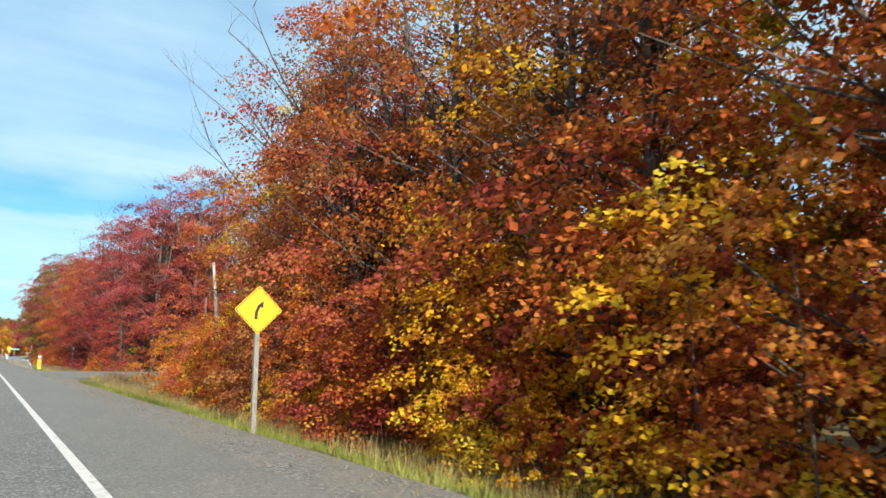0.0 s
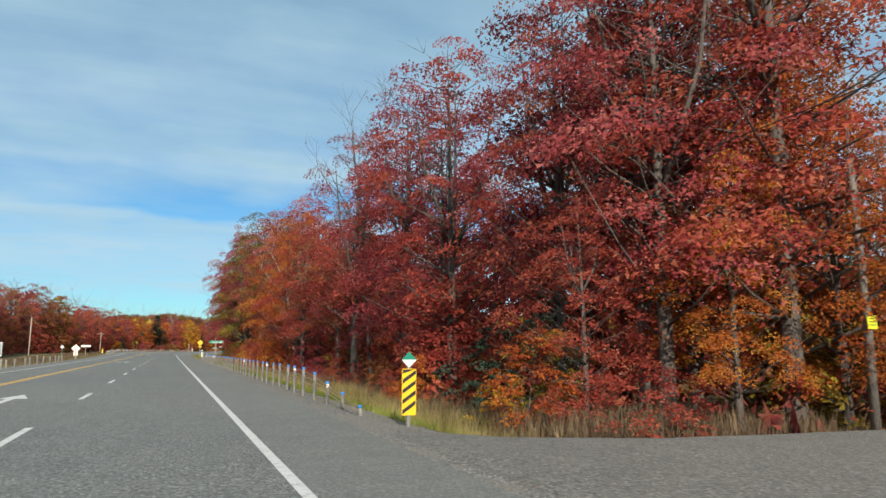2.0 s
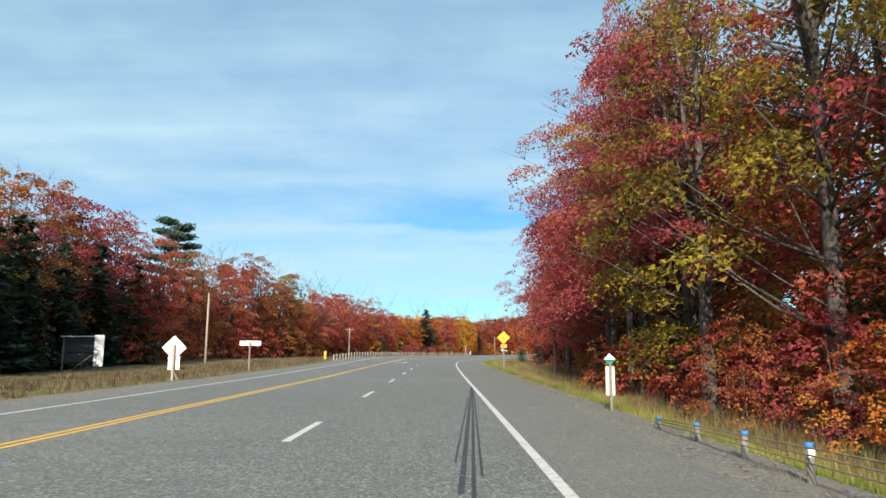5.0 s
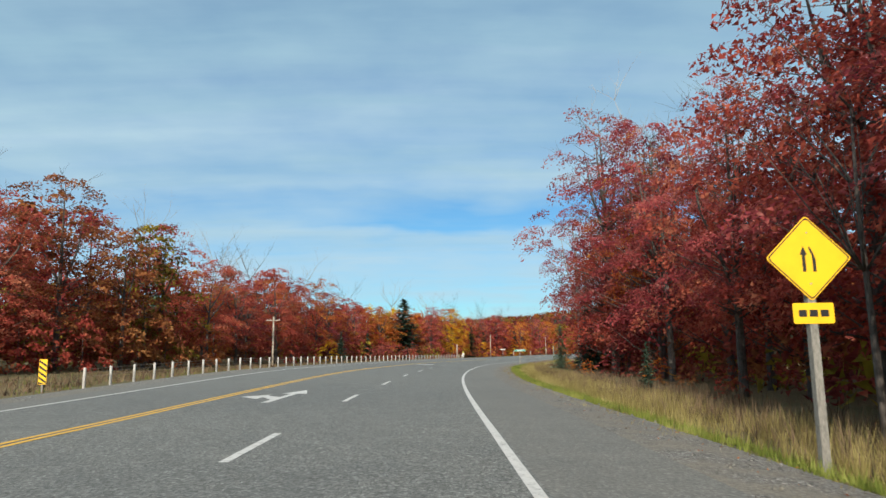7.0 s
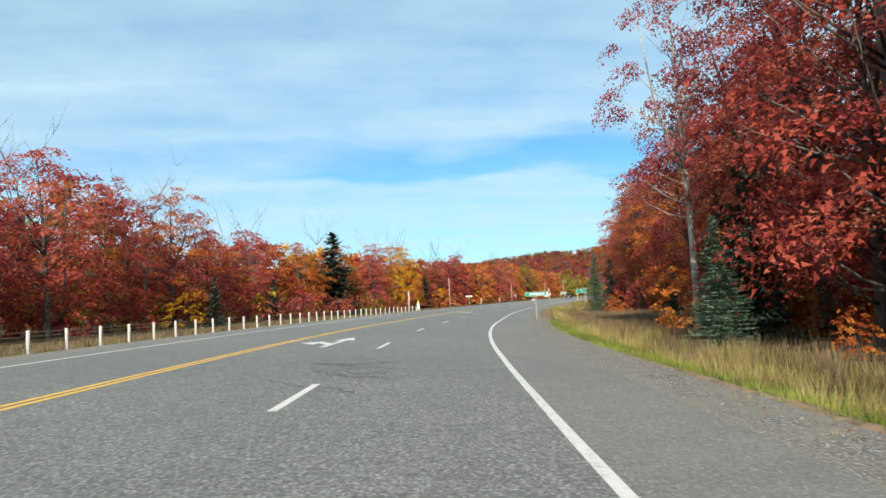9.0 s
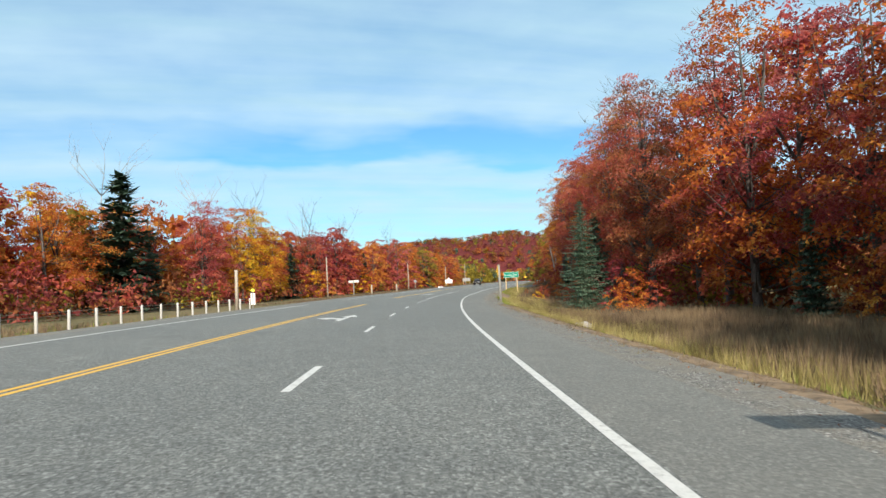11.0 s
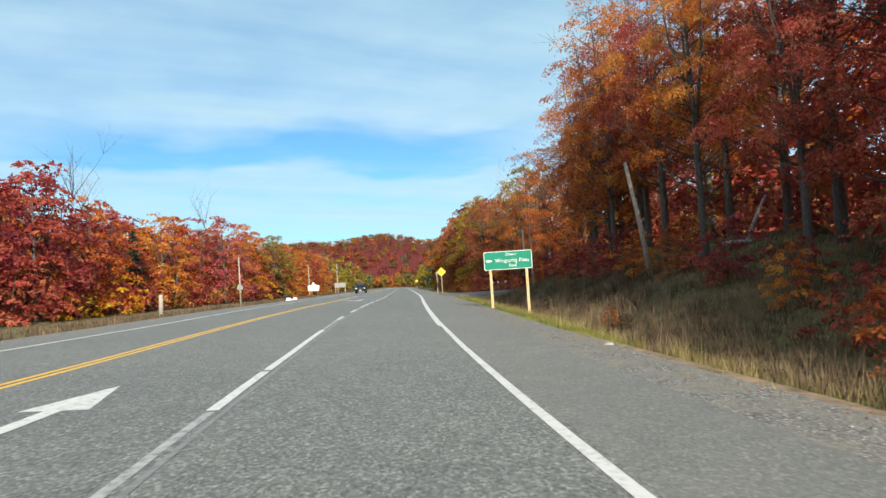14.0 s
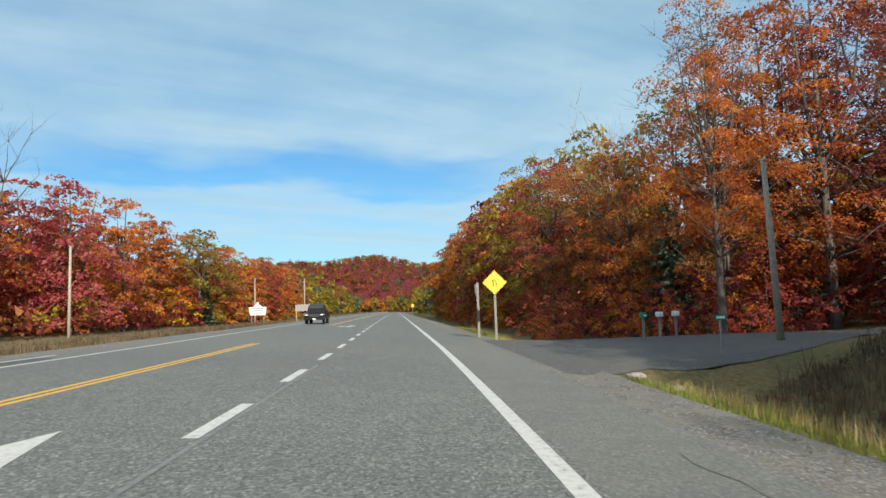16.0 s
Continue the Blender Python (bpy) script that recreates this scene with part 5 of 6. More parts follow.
CLOSE = [broadleaf(300 + k, 21, 5.6, 0.07, 15500, 0.136, 0.04, 96, kite=True) for k in range(3)]
FINE = [broadleaf(330 + k, 22, 5.4, 0.10 + 0.03 * k, 17500, 0.130, 0.06 + 0.02 * k, 92) for k in range(6)]
NEAR = [broadleaf(10 + k, 18, 4.8 + 0.3 * (k % 3), 0.10 + 0.04 * (k % 3), 8600, 0.176, 0.05 + 0.02 * (k % 4), 76) for k in range(8)]
OPEN = [broadleaf(40 + k, 22, 5.2, 0.28, 13500, 0.130, 0.28, 76) for k in range(4)]
TALL = [broadleaf(56, 22, 5.2, 0.36, 9500, 0.150, 0.16, 64, pale=True)]
MID = [broadleaf(60 + k, 15, 4.4 + 0.3 * (k % 3), 0.06, 3700, 0.29, 0.05, 56, twigs=False) for k in range(8)]
BUSH = [broadleaf(80 + k, 4.2, 2.0, 0.04, 1400, 0.140, 0.05, 32, twigs=False) for k in range(6)]
BUSH_FAR = [broadleaf(70 + k, 4.2, 2.0, 0.04, 600, 0.20, 0.05, 24, twigs=False) for k in range(4)]
BUSH_FINE = [broadleaf(90 + k, 4.2, 2.0, 0.04, 2900, 0.092, 0.05, 40, twigs=False, kite=True) for k in range(5)]
BUSH_TALL = [broadleaf(95 + k, 5.9, 2.5, 0.04, 4600, 0.098, 0.05, 46, twigs=False, kite=True) for k in range(5)]
SPRUCE = [conifer(100 + k, 10, 2.3, 18, 0.52) for k in range(3)]
SPRUCE_FINE = [conifer(110 + k, 7.5, 2.1, 42, 0.125, 0.03, 13, 0.30, 0.55) for k in range(2)]

TONE_WORDS = {"crimson": "crimson", "red": "bright red", "orange": "orange", "gold": "golden yellow", "rust": "rusty brown", "maroon": "dark maroon", "olive": "olive green", "spruce": "dark green", "blue": "blue-green"}


def plant(name, meshes, s, d, scale, tone, turn, label, category, group="", z=None, tilt=0.0, wide=1.0):
    m = place(s, d, z) @ pose(0, 0, 0, tilt, 0, turn) @ Matrix.Diagonal((scale * wide, scale * wide, scale, 1))
    t = thing(name, m, label, category, group)
    part("trunk", meshes[0], None, t)
    if len(meshes) > 1:
        c = part("crown", meshes[1], None, t)
        c.material_slots[0].link = "OBJECT"
        c.material_slots[0].material = LEAF[tone]
    return t


def maple(s, d, h, tone, rnd, kind="NEAR", wide=1.0):
    stock = {"CLOSE": CLOSE, "FINE": FINE, "NEAR": NEAR, "MID": MID, "OPEN": OPEN, "TALL": TALL}[kind]
    full = {"CLOSE": 21, "FINE": 22, "NEAR": 18, "MID": 15, "OPEN": 22, "TALL": 22}[kind]
    plant("maple_tree", stock[rnd.randrange(len(stock))], s, d, h / full, tone, rnd.uniform(0, 360), "maple tree with %s autumn leaves at the forest edge" % TONE_WORDS[tone], "tree", wide=wide)


def bush(s, d, h, tone, rnd):
    stock = BUSH_FINE if -6 < s < 165 and 0 < d < 12 else BUSH if 0 < d < 30 else BUSH_FAR
    full = 4.2
    if -6 < s < 40 and 0 < d < 12 and h > 4.2:
        stock, full = BUSH_TALL, 5.9
    plant("maple_sapling", stock[rnd.randrange(len(stock))], s, d, h / full, tone, rnd.uniform(0, 360), "bushy young maple with %s leaves" % TONE_WORDS[tone], "sapling", wide=rnd.uniform(0.8, 1.2))


def spruce(s, d, h, tone, rnd, fine=False, wide=1.0):
    stock, full = (SPRUCE_FINE, 7.5) if fine else (SPRUCE, 10)
    plant("spruce_tree", stock[rnd.randrange(len(stock))], s, d, h / full, tone, rnd.uniform(0, 360), "%s spruce with layered drooping branches" % TONE_WORDS[tone], "tree", wide=wide)


def free_of_roads(s, d):
    if 0 < d < 19 and 38 + 0.9 * max(0, d - 4.5) < s < 64.5:
        return False
    if 19 <= d < 30 and 52.5 < s < 63.5:
        return False
    if 451 + min(8, 0.8 * max(0, d - 7)) < s < 473.5 and 0 < d < 50:
        return False
    return True


rnd = random.Random(21)
pick = lambda tones: tones[rnd.randrange(len(tones))]
# stretches of the forest edge: from, to, distance of the bushes, distance of the trees, tree height along it, tones, spacing
RIGHT = [
    (-70, -8, 9.0, 11.0, [(-70, 22), (2, 22)], "rust red orange maroon", 4.6),
    (-8, 6, 7.4, 11.5, [(-8, 21), (6, 20)], "orange red orange gold orange rust red", 4.4),
    (6, 20, 7.4, 11.5, [(6, 20), (20, 20)], "rust red rust orange maroon rust", 4.4),
    (20, 35, 8.0, 13.0, [(20, 20), (27, 19.5), (36, 18)], "rust orange rust gold maroon", 4.6),
    (64, 122, 9.4, 14.0, [(64, 20), (90, 21), (105, 22), (112, 17), (122, 18.2)], "maroon red crimson rust red crimson red", 5.2),
    (122, 186, 9.3, 12.8, [(122, 18.2), (129, 21.2), (140, 23), (155, 24), (175, 25), (186, 26)], "red red orange crimson olive red orange", 5.0),
    (186, 232, 13.0, 16.0, [(186, 25), (205, 23), (232, 20)], "red crimson red orange red", 5.2),
    (232, 292, 13.5, 16.5, [(232, 20), (255, 23), (275, 23), (292, 20)], "crimson red maroon crimson red", 6.0),
    (292, 344, 19.0, 23.0, [(292, 22), (310, 22), (344, 21)], "red red rust crimson orange", 5.6),
    (344, 396, 11.5, 18.0, [(344, 22.5), (365, 24.5), (385, 21.5), (396, 20)], "red crimson red orange red red rust", 5.2),
    # lighter tones on this stretch make up in colour for dim light
    (396, 450, 12.0, 18.0, [(396, 18), (420, 19), (435, 20), (450, 20)], "orange red orange red orange red rust", 5.6),
    (486, 560, 10.0, 14.5, [(486, 16), (505, 19), (536, 21), (560, 23)], "rust orange olive red rust maroon orange", 5.4),
    (560, 640, 9.5, 14.5, [(560, 23), (640, 22)], "olive rust olive orange olive rust", 6.0),
]
second = []
for a, b, near, far, heights, tones, gap in RIGHT:
    tones = tones.split()
    hs, hz = zip(*heights)
    s = a
    while s < b:
        h = float(np.interp(s, hs, hz))
        q, w = s + rnd.uniform(-1.6, 1.6), far + (rnd.uniform(-2.0, 2.4) if 60 < s < 340 else rnd.uniform(-1.0, 2.0))
        if 337 < q < 357:
            w = max(w, 20.5)
        if free_of_roads(q, w) and not 155.0 < q < 166.0:
            kind = "MID" if s < -10 else "OPEN" if 24 < s < 36 else "CLOSE" if s < 36 else "FINE" if s < 215 or 262 < s < 300 or 344 < s < 450 else "NEAR" if s < 520 else "MID"
            if s > 60 and rnd.random() < (0.55 if s < 108 or 158 < s < 205 or 396 < s < 450 else 0.14):
                kind = "OPEN"
            maple(q, w - 0.8 * (158 < s < 215), h * rnd.uniform(0.84, 1.04), pick(tones), rnd, kind, 1.16 if 158 < s < 215 else 1.0)
        for row in (() if 60 < s < 78 else (1, 2)):
            second.append((s + rnd.uniform(-2, 2), far + row * 6.0 + rnd.uniform(-1.2, 1.6), h * rnd.uniform(0.8, 1.04), pick(tones)))
        s += gap
    s = a
    while s < b:
        q, w = s + rnd.uniform(-1, 1), near + rnd.uniform(-0.6, 2.8) + 1.2 * (64 < s < 140)
        if free_of_roads(q, w - 1.5) and not (205 < q < 264 and rnd.random() < 0.7) and not 338 < q < 357 and not 266 < q < 277 and not 374 < q < 383:
            bush(q, w, rnd.uniform(0.9, 2.4) if 64 < s < 118 else rnd.uniform(1.5, 4.2) if 122 < s < 186 else rnd.uniform(1.2, 2.9) if 186 <= s < 265 or 396 < s < 450 else rnd.uniform(1.6, 4.8), pick(["orange", "rust", "orange", "rust", "gold", "red"] if s < 36 else tones + ["orange", "gold", "red"] if s < 70 or s > 470 else tones + (["rust", "orange"] if s < 344 else ["rust"])), rnd)
        s += 2.7 if s < 36 else 3.6 if s < 450 else 5.0
for s, d, h, tone in ((2.4, 9.6, 8.2, "red"), (3.2, 8.0, 5.0, "gold"), (-1.8, 8.0, 5.6, "gold"), (0.7, 7.0, 2.0, "gold"), (6.0, 8.8, 4.6, "orange"), (7.5, 8.4, 5.5, "orange"), (1.5, 8.8, 6.5, "orange"), (12, 8.0, 5.0, "orange"), (17, 8.2, 5.6, "rust"), (24, 8.2, 5.0, "gold"), (2, 6.4, 2.3, "gold"), (9, 7.0, 3.2, "orange"), (13, 6.6, 2.0, "gold"), (20, 7.2, 4.5, "orange"), (28, 7.6, 3.6, "orange"), (31, 8.5, 4.2, "gold"), (-4, 7.2, 5.0, "orange"),
                      (69, 9.0, 3.4, "orange"), (85, 12.4, 6.5, "red"), (82, 9.6, 2.6, "orange"), (70.5, 8.8, 1.6, "gold"), (78, 12, 4.0, "spruce"), (75.5, 13, 4.6, "spruce"), (73, 12.5, 3.6, "olive"), (150, 8.0, 2.4, "gold"), (143, 8.6, 3.0, "orange"), (139, 8.4, 3.4, "red"), (287, 11.0, 4.0, "orange"), (268, 11.5, 1.8, "orange"), (350.0, 12.6, 2.5, "orange"), (350.5, 13.6, 3.6, "orange"), (349.5, 15.2, 2.6, "red"),
                      (245.8, 14.0, 2.0, "orange"), (407.3, 7.2, 1.0, "orange"), (392, 9.5, 2.2, "rust"), (386, 9.4, 2.0, "red"), (397, 11, 2.6, "red"), (402, 12, 2.4, "orange"), (407, 12.5, 2.8, "crimson"), (384, 8.6, 1.4, "gold"), (413, 12, 2.2, "rust"), (424, 12.5, 3.0, "crimson"), (428, 13, 2.6, "red"), (436, 13, 3.0, "crimson"), (441, 12.4, 2.4, "red"), (447, 12.8, 2.8, "crimson"), (478, 9, 3, "red"), (484, 8.6, 2.2, "orange"), (474, 13.5, 2.5, "crimson"), (475.5, 17, 3, "red"), (478, 21, 3.4, "orange"), (482, 13, 4, "maroon"), (486, 11, 3, "rust"), (487, 15, 6, "maroon"), (481, 17, 6, "rust"), (491, 12, 4.5, "maroon"), (46, 15.5, 3.4, "red"), (43, 12.5, 2.2, "orange"), (35.5, 10.2, 3.8, "gold"), (36, 11.8, 5.0, "orange"), (48, 18.5, 3.6, "maroon"), (50, 22, 3, "red"), (39, 10.5, 2.4, "orange")):
    bush(s, d, h, tone, rnd)
maple(66.2, 17.0, 23.0, "red", random.Random(12), "FINE", 1.1)
maple(71.5, 15.5, 22.5, "maroon", random.Random(5), "OPEN", 1.0)
maple(65.6, 18.5, 13.0, "orange", random.Random(8), "FINE", 0.9)
rb = random.Random(31)
for k in range(26):
    q = 12 + k * 1.5
    bush(474.5 + rb.uniform(0, 6), q + rb.uniform(-1, 1), rb.uniform(2.2, 6.0), rb.choice(["maroon", "rust", "red", "crimson", "maroon", "orange"]), rb)
for k in range(10):
    bush(rb.uniform(64, 68.5), 18 + 1.6 * k, rb.uniform(3, 6), rb.choice(["olive", "red", "rust", "olive", "maroon"]), rb)
for k in range(8):
    bush(rb.uniform(52.5, 63), 31.5 + rb.uniform(0, 2.5), rb.uniform(3, 6), rb.choice(["maroon", "red", "rust", "crimson"]), rb)
# single trees that stand out
# the trees at 384 and 392 are orange to brighten a dim spot
for s, d, h, tone, kind in ((178, 14.0, 24, "red", "OPEN"), (194, 17.5, 26, "red", "OPEN"), (160.5, 11.8, 25, "olive", "FINE"), (145, 13.5, 21, "orange", "FINE"), (164, 16.5, 24, "red", "FINE"), (156, 16.5, 23, "maroon", "FINE"), (177, 9.4, 25.0, "crimson", "OPEN"), (396, -35.6, 10, "gold", "NEAR"), (404, -38.0, 14.5, "gold", "NEAR"), (407.5, -36.0, 11.5, "orange", "NEAR"), (409.5, -35.0, 5.5, "gold", "NEAR"), (391, -39, 15.5, "crimson", "NEAR"), (431, -36, 13.5, "red", "NEAR"), (449, -37, 15, "crimson", "MID"), (476, -35, 13.5, "orange", "MID"), (509, -35, 16.5, "crimson", "MID"), (520, -34, 16, "orange", "MID"), (286, 11.7, 21.5, "crimson", "TALL"), (269.8, 14.6, 30, "red", "FINE"), (264, 17.5, 26, "orange", "OPEN"), (384, 20.5, 25.5, "orange", "FINE"), (392, 22, 27, "orange", "FINE"), (439, 17, 23.5, "orange", "FINE"), (431, 17.5, 22, "red", "OPEN"), (281, 16.5, 19, "red", "FINE"), (294, 15, 17, "red", "NEAR"), (412, 13.5, 17.5, "orange", "OPEN"), (405, 14.5, 16, "red", "OPEN"), (421, 15, 18, "red", "OPEN"), (430, 14.5, 18, "orange", "OPEN"), (439, 15.5, 19, "red", "OPEN"), (445, 17, 19, "orange", "OPEN"), (472.5, 15.8, 19.6, "orange", "OPEN"), (527, 24.5, 26, "olive", "MID"),
                            (72, 21.5, 21, "orange", "FINE"), (75, 25.5, 21, "rust", "NEAR"), (69.5, 20.5, 20, "rust", "FINE"), (79, 20, 21, "red", "NEAR"), (70, 16.5, 20, "red", "FINE"), (75, 14.0, 21, "red", "OPEN"), (66, 14.5, 9, "orange", "FINE"), (68, 10.5, 8, "red", "FINE"), (30, 22, 9, "maroon", "NEAR"),
                            (18, 12, 20, "red", "CLOSE"), (23, 13, 20, "rust", "CLOSE"), (29, 16, 19, "olive", "OPEN"), (33, 20, 16, "rust", "OPEN"), (26, 17, 20, "rust", "OPEN"), (505, 20, 19, "olive", "MID"), (515, 22, 20, "rust", "MID"), (480, 20, 22, "rust", "FINE"), (476, 24.5, 23, "orange", "FINE"), (475.5, 29, 23, "maroon", "FINE"), (483, 25, 24, "rust", "NEAR"), (490, 21, 20, "olive", "NEAR"), (476, 34, 23, "rust", "NEAR"), (477, 40, 23, "crimson", "NEAR"), (480, 46, 22, "red", "NEAR"), (484, 31, 24, "maroon", "NEAR"), (485, 38, 24, "rust", "NEAR"), (188, 11.3, 25, "red", "OPEN"), (181, 11.4, 24.5, "crimson", "FINE"), (195, 12.6, 24, "crimson", "FINE"), (40, 16.5, 7, "maroon", "NEAR"), (44, 20, 8, "rust", "NEAR"), (48, 26, 10, "maroon", "NEAR"), (44, 31, 11, "red", "NEAR"), (53, 32, 12, "red", "NEAR"), (57, 33, 13, "crimson", "NEAR"), (61, 34, 11, "rust", "NEAR"), (65, 33, 9.5, "olive", "NEAR"), (63, 33, 10, "red", "NEAR"), (66, 36, 9.5, "crimson", "NEAR"), (64, 41, 11, "maroon", "NEAR"), (59, 44, 13, "red", "NEAR"), (69, 30, 8.5, "orange", "NEAR"), (55, 38, 14, "maroon", "NEAR"), (60, 39, 13, "red", "NEAR"), (50, 36, 14, "red", "NEAR"), (48, 36, 17, "maroon", "MID"), (46, 44, 17, "rust", "MID"), (47, 52, 17, "red", "MID"), (47, 60, 16, "rust", "MID"), (52, 80, 16, "olive", "MID"), (58, 82, 16, "red", "MID"), (63, 80, 15, "rust", "MID"), (69, 26, 10, "rust", "NEAR"), (68, 33, 11, "olive", "NEAR"), (69, 40, 12, "olive", "MID"), (68, 48, 13.5, "rust", "MID"), (69, 56, 15, "red", "MID"), (68, 64, 16, "orange", "MID"), (68, 72, 16, "maroon", "MID")):
    maple(s, d, h * (1.22 if 38 < s < 70 and d > 18 else 1), tone, rnd, kind, 0.74 if kind == "TALL" else 0.55 if 176.5 < s < 177.5 else 1.12 if 180 < s < 196 else 0.8 if kind == "OPEN" else 1.0)
for s, d, h, tone, fine in ((273, 9.0, 5.4, "blue", True), (279, 12.5, 10.0, "spruce", False), (284, 12.8, 8.0, "spruce", False), (354.6, 10.5, 9.6, "blue", True), (362, 13.0, 9, "spruce", False), (393.9, 13.0, 6.4, "spruce", True), (390.5, 14.5, 8.0, "spruce", False),
                            (238, 11.5, 3.0, "spruce", False), (33, 15, 8, "spruce", False), (480, 16, 10, "spruce", False), (333, 19, 6, "spruce", False), (300, 16, 7, "spruce", False), (290, 13.5, 6, "spruce", False)):
    spruce(s, d, h, tone, rnd, fine, 1.02 if tone == "blue" else 1.0)
for k, (s, d, h) in enumerate(((135.3, 13.0, 15.0), (106.5, 14.6, 22), (27, 12.5, 21), (270, 16, 19), (296, 14, 16), (500, 19, 20), (508, 21, 19), (212, 10.5, 12), (443, 20, 18), (32, 15, 19))):
    plant_bare(200 + k, s, d, h, M_BARK_PALE if k in (0, 5, 6) else M_BARK)

LEFT_HEIGHT = [(70, 16), (150, 17), (163, 19.5), (179, 19.5), (188, 20), (198, 20.5), (207, 19), (213, 19.5), (224, 17.5), (240, 15.6), (252, 17.6), (258, 19), (266, 19.4), (272, 15), (284, 15.0), (297, 16), (305, 16.6), (318, 16.2), (335, 14),
               (360, 15.5), (370, 16), (377, 12.6), (388, 16.4), (403, 16.2), (411, 14.2), (420, 13.8), (427, 12.8), (440, 15.4), (458, 16.2), (468, 13.2), (480, 14.3), (498, 16), (517, 16.9), (535, 17.2), (560, 16.8), (573, 15), (640, 15.5)]
LEFT = [
    (70, 150, -26, -31, LEFT_HEIGHT, "maroon red rust maroon", 6.0),
    (150, 205, -31, -35, LEFT_HEIGHT, "rust maroon rust olive maroon", 5.4),
    (205, 330, -31, -35, LEFT_HEIGHT, "red orange crimson red red rust red crimson", 5.6),
    (330, 372, -29, -33, LEFT_HEIGHT, "red orange red crimson gold orange", 5.6),
    (372, 425, -28, -33, LEFT_HEIGHT, "orange red orange crimson orange gold", 5.6),
    (425, 470, -28, -33, LEFT_HEIGHT, "red crimson orange red rust orange", 5.2),
    (470, 545, -29, -33, LEFT_HEIGHT, "red orange crimson orange rust red", 6.0),
    (545, 640, -29, -33, LEFT_HEIGHT, "orange olive red olive rust orange", 6.4),
]
for a, b, near, far, heights, tones, gap in LEFT:
    tones = tones.split()
    hs, hz = zip(*heights)
    s = a
    while s < b:
        h = float(np.interp(s, hs, hz))
        far = float(np.interp(s, [70, 150, 221, 277, 320, 355, 390, 424, 470, 518, 560, 640], [-31, -41, -41, -34, -38, -43, -40.5, -37, -38, -41.5, -34, -31]))
        near = far + 4.2
        q, w = s + rnd.uniform(-1.8, 1.8), far + rnd.uniform(-3.0, 2.4)
        if 367 < q < 376.5:
            w = min(w, -44.0)
        elif 411.5 < q < 423:
            w = min(w, -40.0)
        maple(q, w, h * rnd.uniform(0.80, 1.03), pick(tones), rnd, "NEAR" if 150 < s < 345 or 360 < s < 425 else "MID", 1.15)
        second.append((s + rnd.uniform(-2, 2), far - 6.5 + rnd.uniform(-1.5, 1.2), h * rnd.uniform(0.86, 1.03), pick(tones)))
        if rnd.random() < 0.75 and not 135 < s < 215 and not 364 < s < 378 and not 411 < s < 421:
            bush(s + rnd.uniform(-2, 2), near + rnd.uniform(-1, 1), rnd.uniform(2, 6), pick(tones + ["gold", "rust", "orange"]), rnd)
        s += gap
for s, d, h in ((155, -32, 9), (163, -33.5, 11), (169, -33, 8.5), (182, -33.5, 10), (188, -34.5, 11), (193, -34.5, 8), (199, -35.5, 11), (206, -36, 12), (212, -36.5, 9.5), (152, -33, 8), (160, -35, 10), (166, -34, 7), (172, -36, 12), (179, -35, 9), (185, -36, 12.5), (191, -36, 9), (196, -38, 13), (203, -37, 10), (209, -37, 8), (216, -37, 11), (176, -38.5, 13), (200, -39.5, 13), (371.7, -39.2, 15.8), (382, -42, 9), (416.5, -35.6, 10.0), (430, -36, 9), (318, -33, 5.5),
                (340, -36, 6), (466, -35, 10), (548, -32, 8)):
    spruce(s, d, h, "spruce", rnd, False, 1.35 if s < 220 else 1.7 if 371 < s < 372 else 1.25 if s < 390 else 1.0)
for k, (s, d, h) in enumerate(((236, -38, 19), (292, -40, 17), (312, -38, 15), (430, -38, 18), (455, -38, 17), (496, -36, 17))):
    plant_bare(230 + k, s, d, h, M_BARK)


for k, (s, d, h) in enumerate(((246, -40, 17), (270, -40, 17.5), (283, -38, 16.5), (300, -42, 17.5), (322, -44, 17.5), (345, -47, 18), (352, -46, 17.5), (378, -46, 18.5), (398, -44, 18), (415, -42, 18), (442, -43, 17.5), (470, -43, 17))):
    plant_bare(250 + k, s, d, h, M_BARK_PALE if k % 3 else M_BARK)
plant_bare(270, 268, 18, 26, M_BARK_PALE)


def white_pine(s, d, h):
    """A tall pine with a bare trunk and a few flat plumes near its top."""
    rng = np.random.default_rng(7)
    r2 = random.Random(7)
    tubes = [([(0, 0, -0.3), (0, 0, h * 0.6), (0.3, 0, h * 0.97)], [0.34, 0.22, 0.04], 8)]
    centres, spread = [], []
    for k in range(19):
        f = 0.52 + 0.46 * k / 18
        a = k * 2.3
        reach = (6.4 - 3.4 * ((f - 0.52) / 0.46) ** 2) * r2.uniform(0.55, 1.1)
        o, e = Vector((0.3 * f, 0, h * f)), Vector((math.cos(a) * reach, math.sin(a) * reach, h * f + 0.7))
        tubes.append(([o, (o + e) / 2, e], [0.09, 0.06, 0.02], 5))
        for q in (0.45, 0.7, 0.95):
            centres.append(np.array(o.lerp(e, q)))
            spread.append(1.75)
    v, q = leaf_cards(rng, np.array(centres), np.array(spread), 11000, 0.34, 0.34)
    plant("white_pine", [tubes_mesh("trunk", tubes, M_BARK), mesh_of("crown", v, q, LEAF["spruce"])], s, d, 1.0, "spruce", 20, "tall dark green pine with flat plumes of needles", "tree")


white_pine(253.5, -51.9, 23.4)
for s, d, h, tone in ((258, -34, 14.0, "rust"), (265, -36, 16.0, "olive")):
    maple(s, d, h, tone, rnd, "MID")


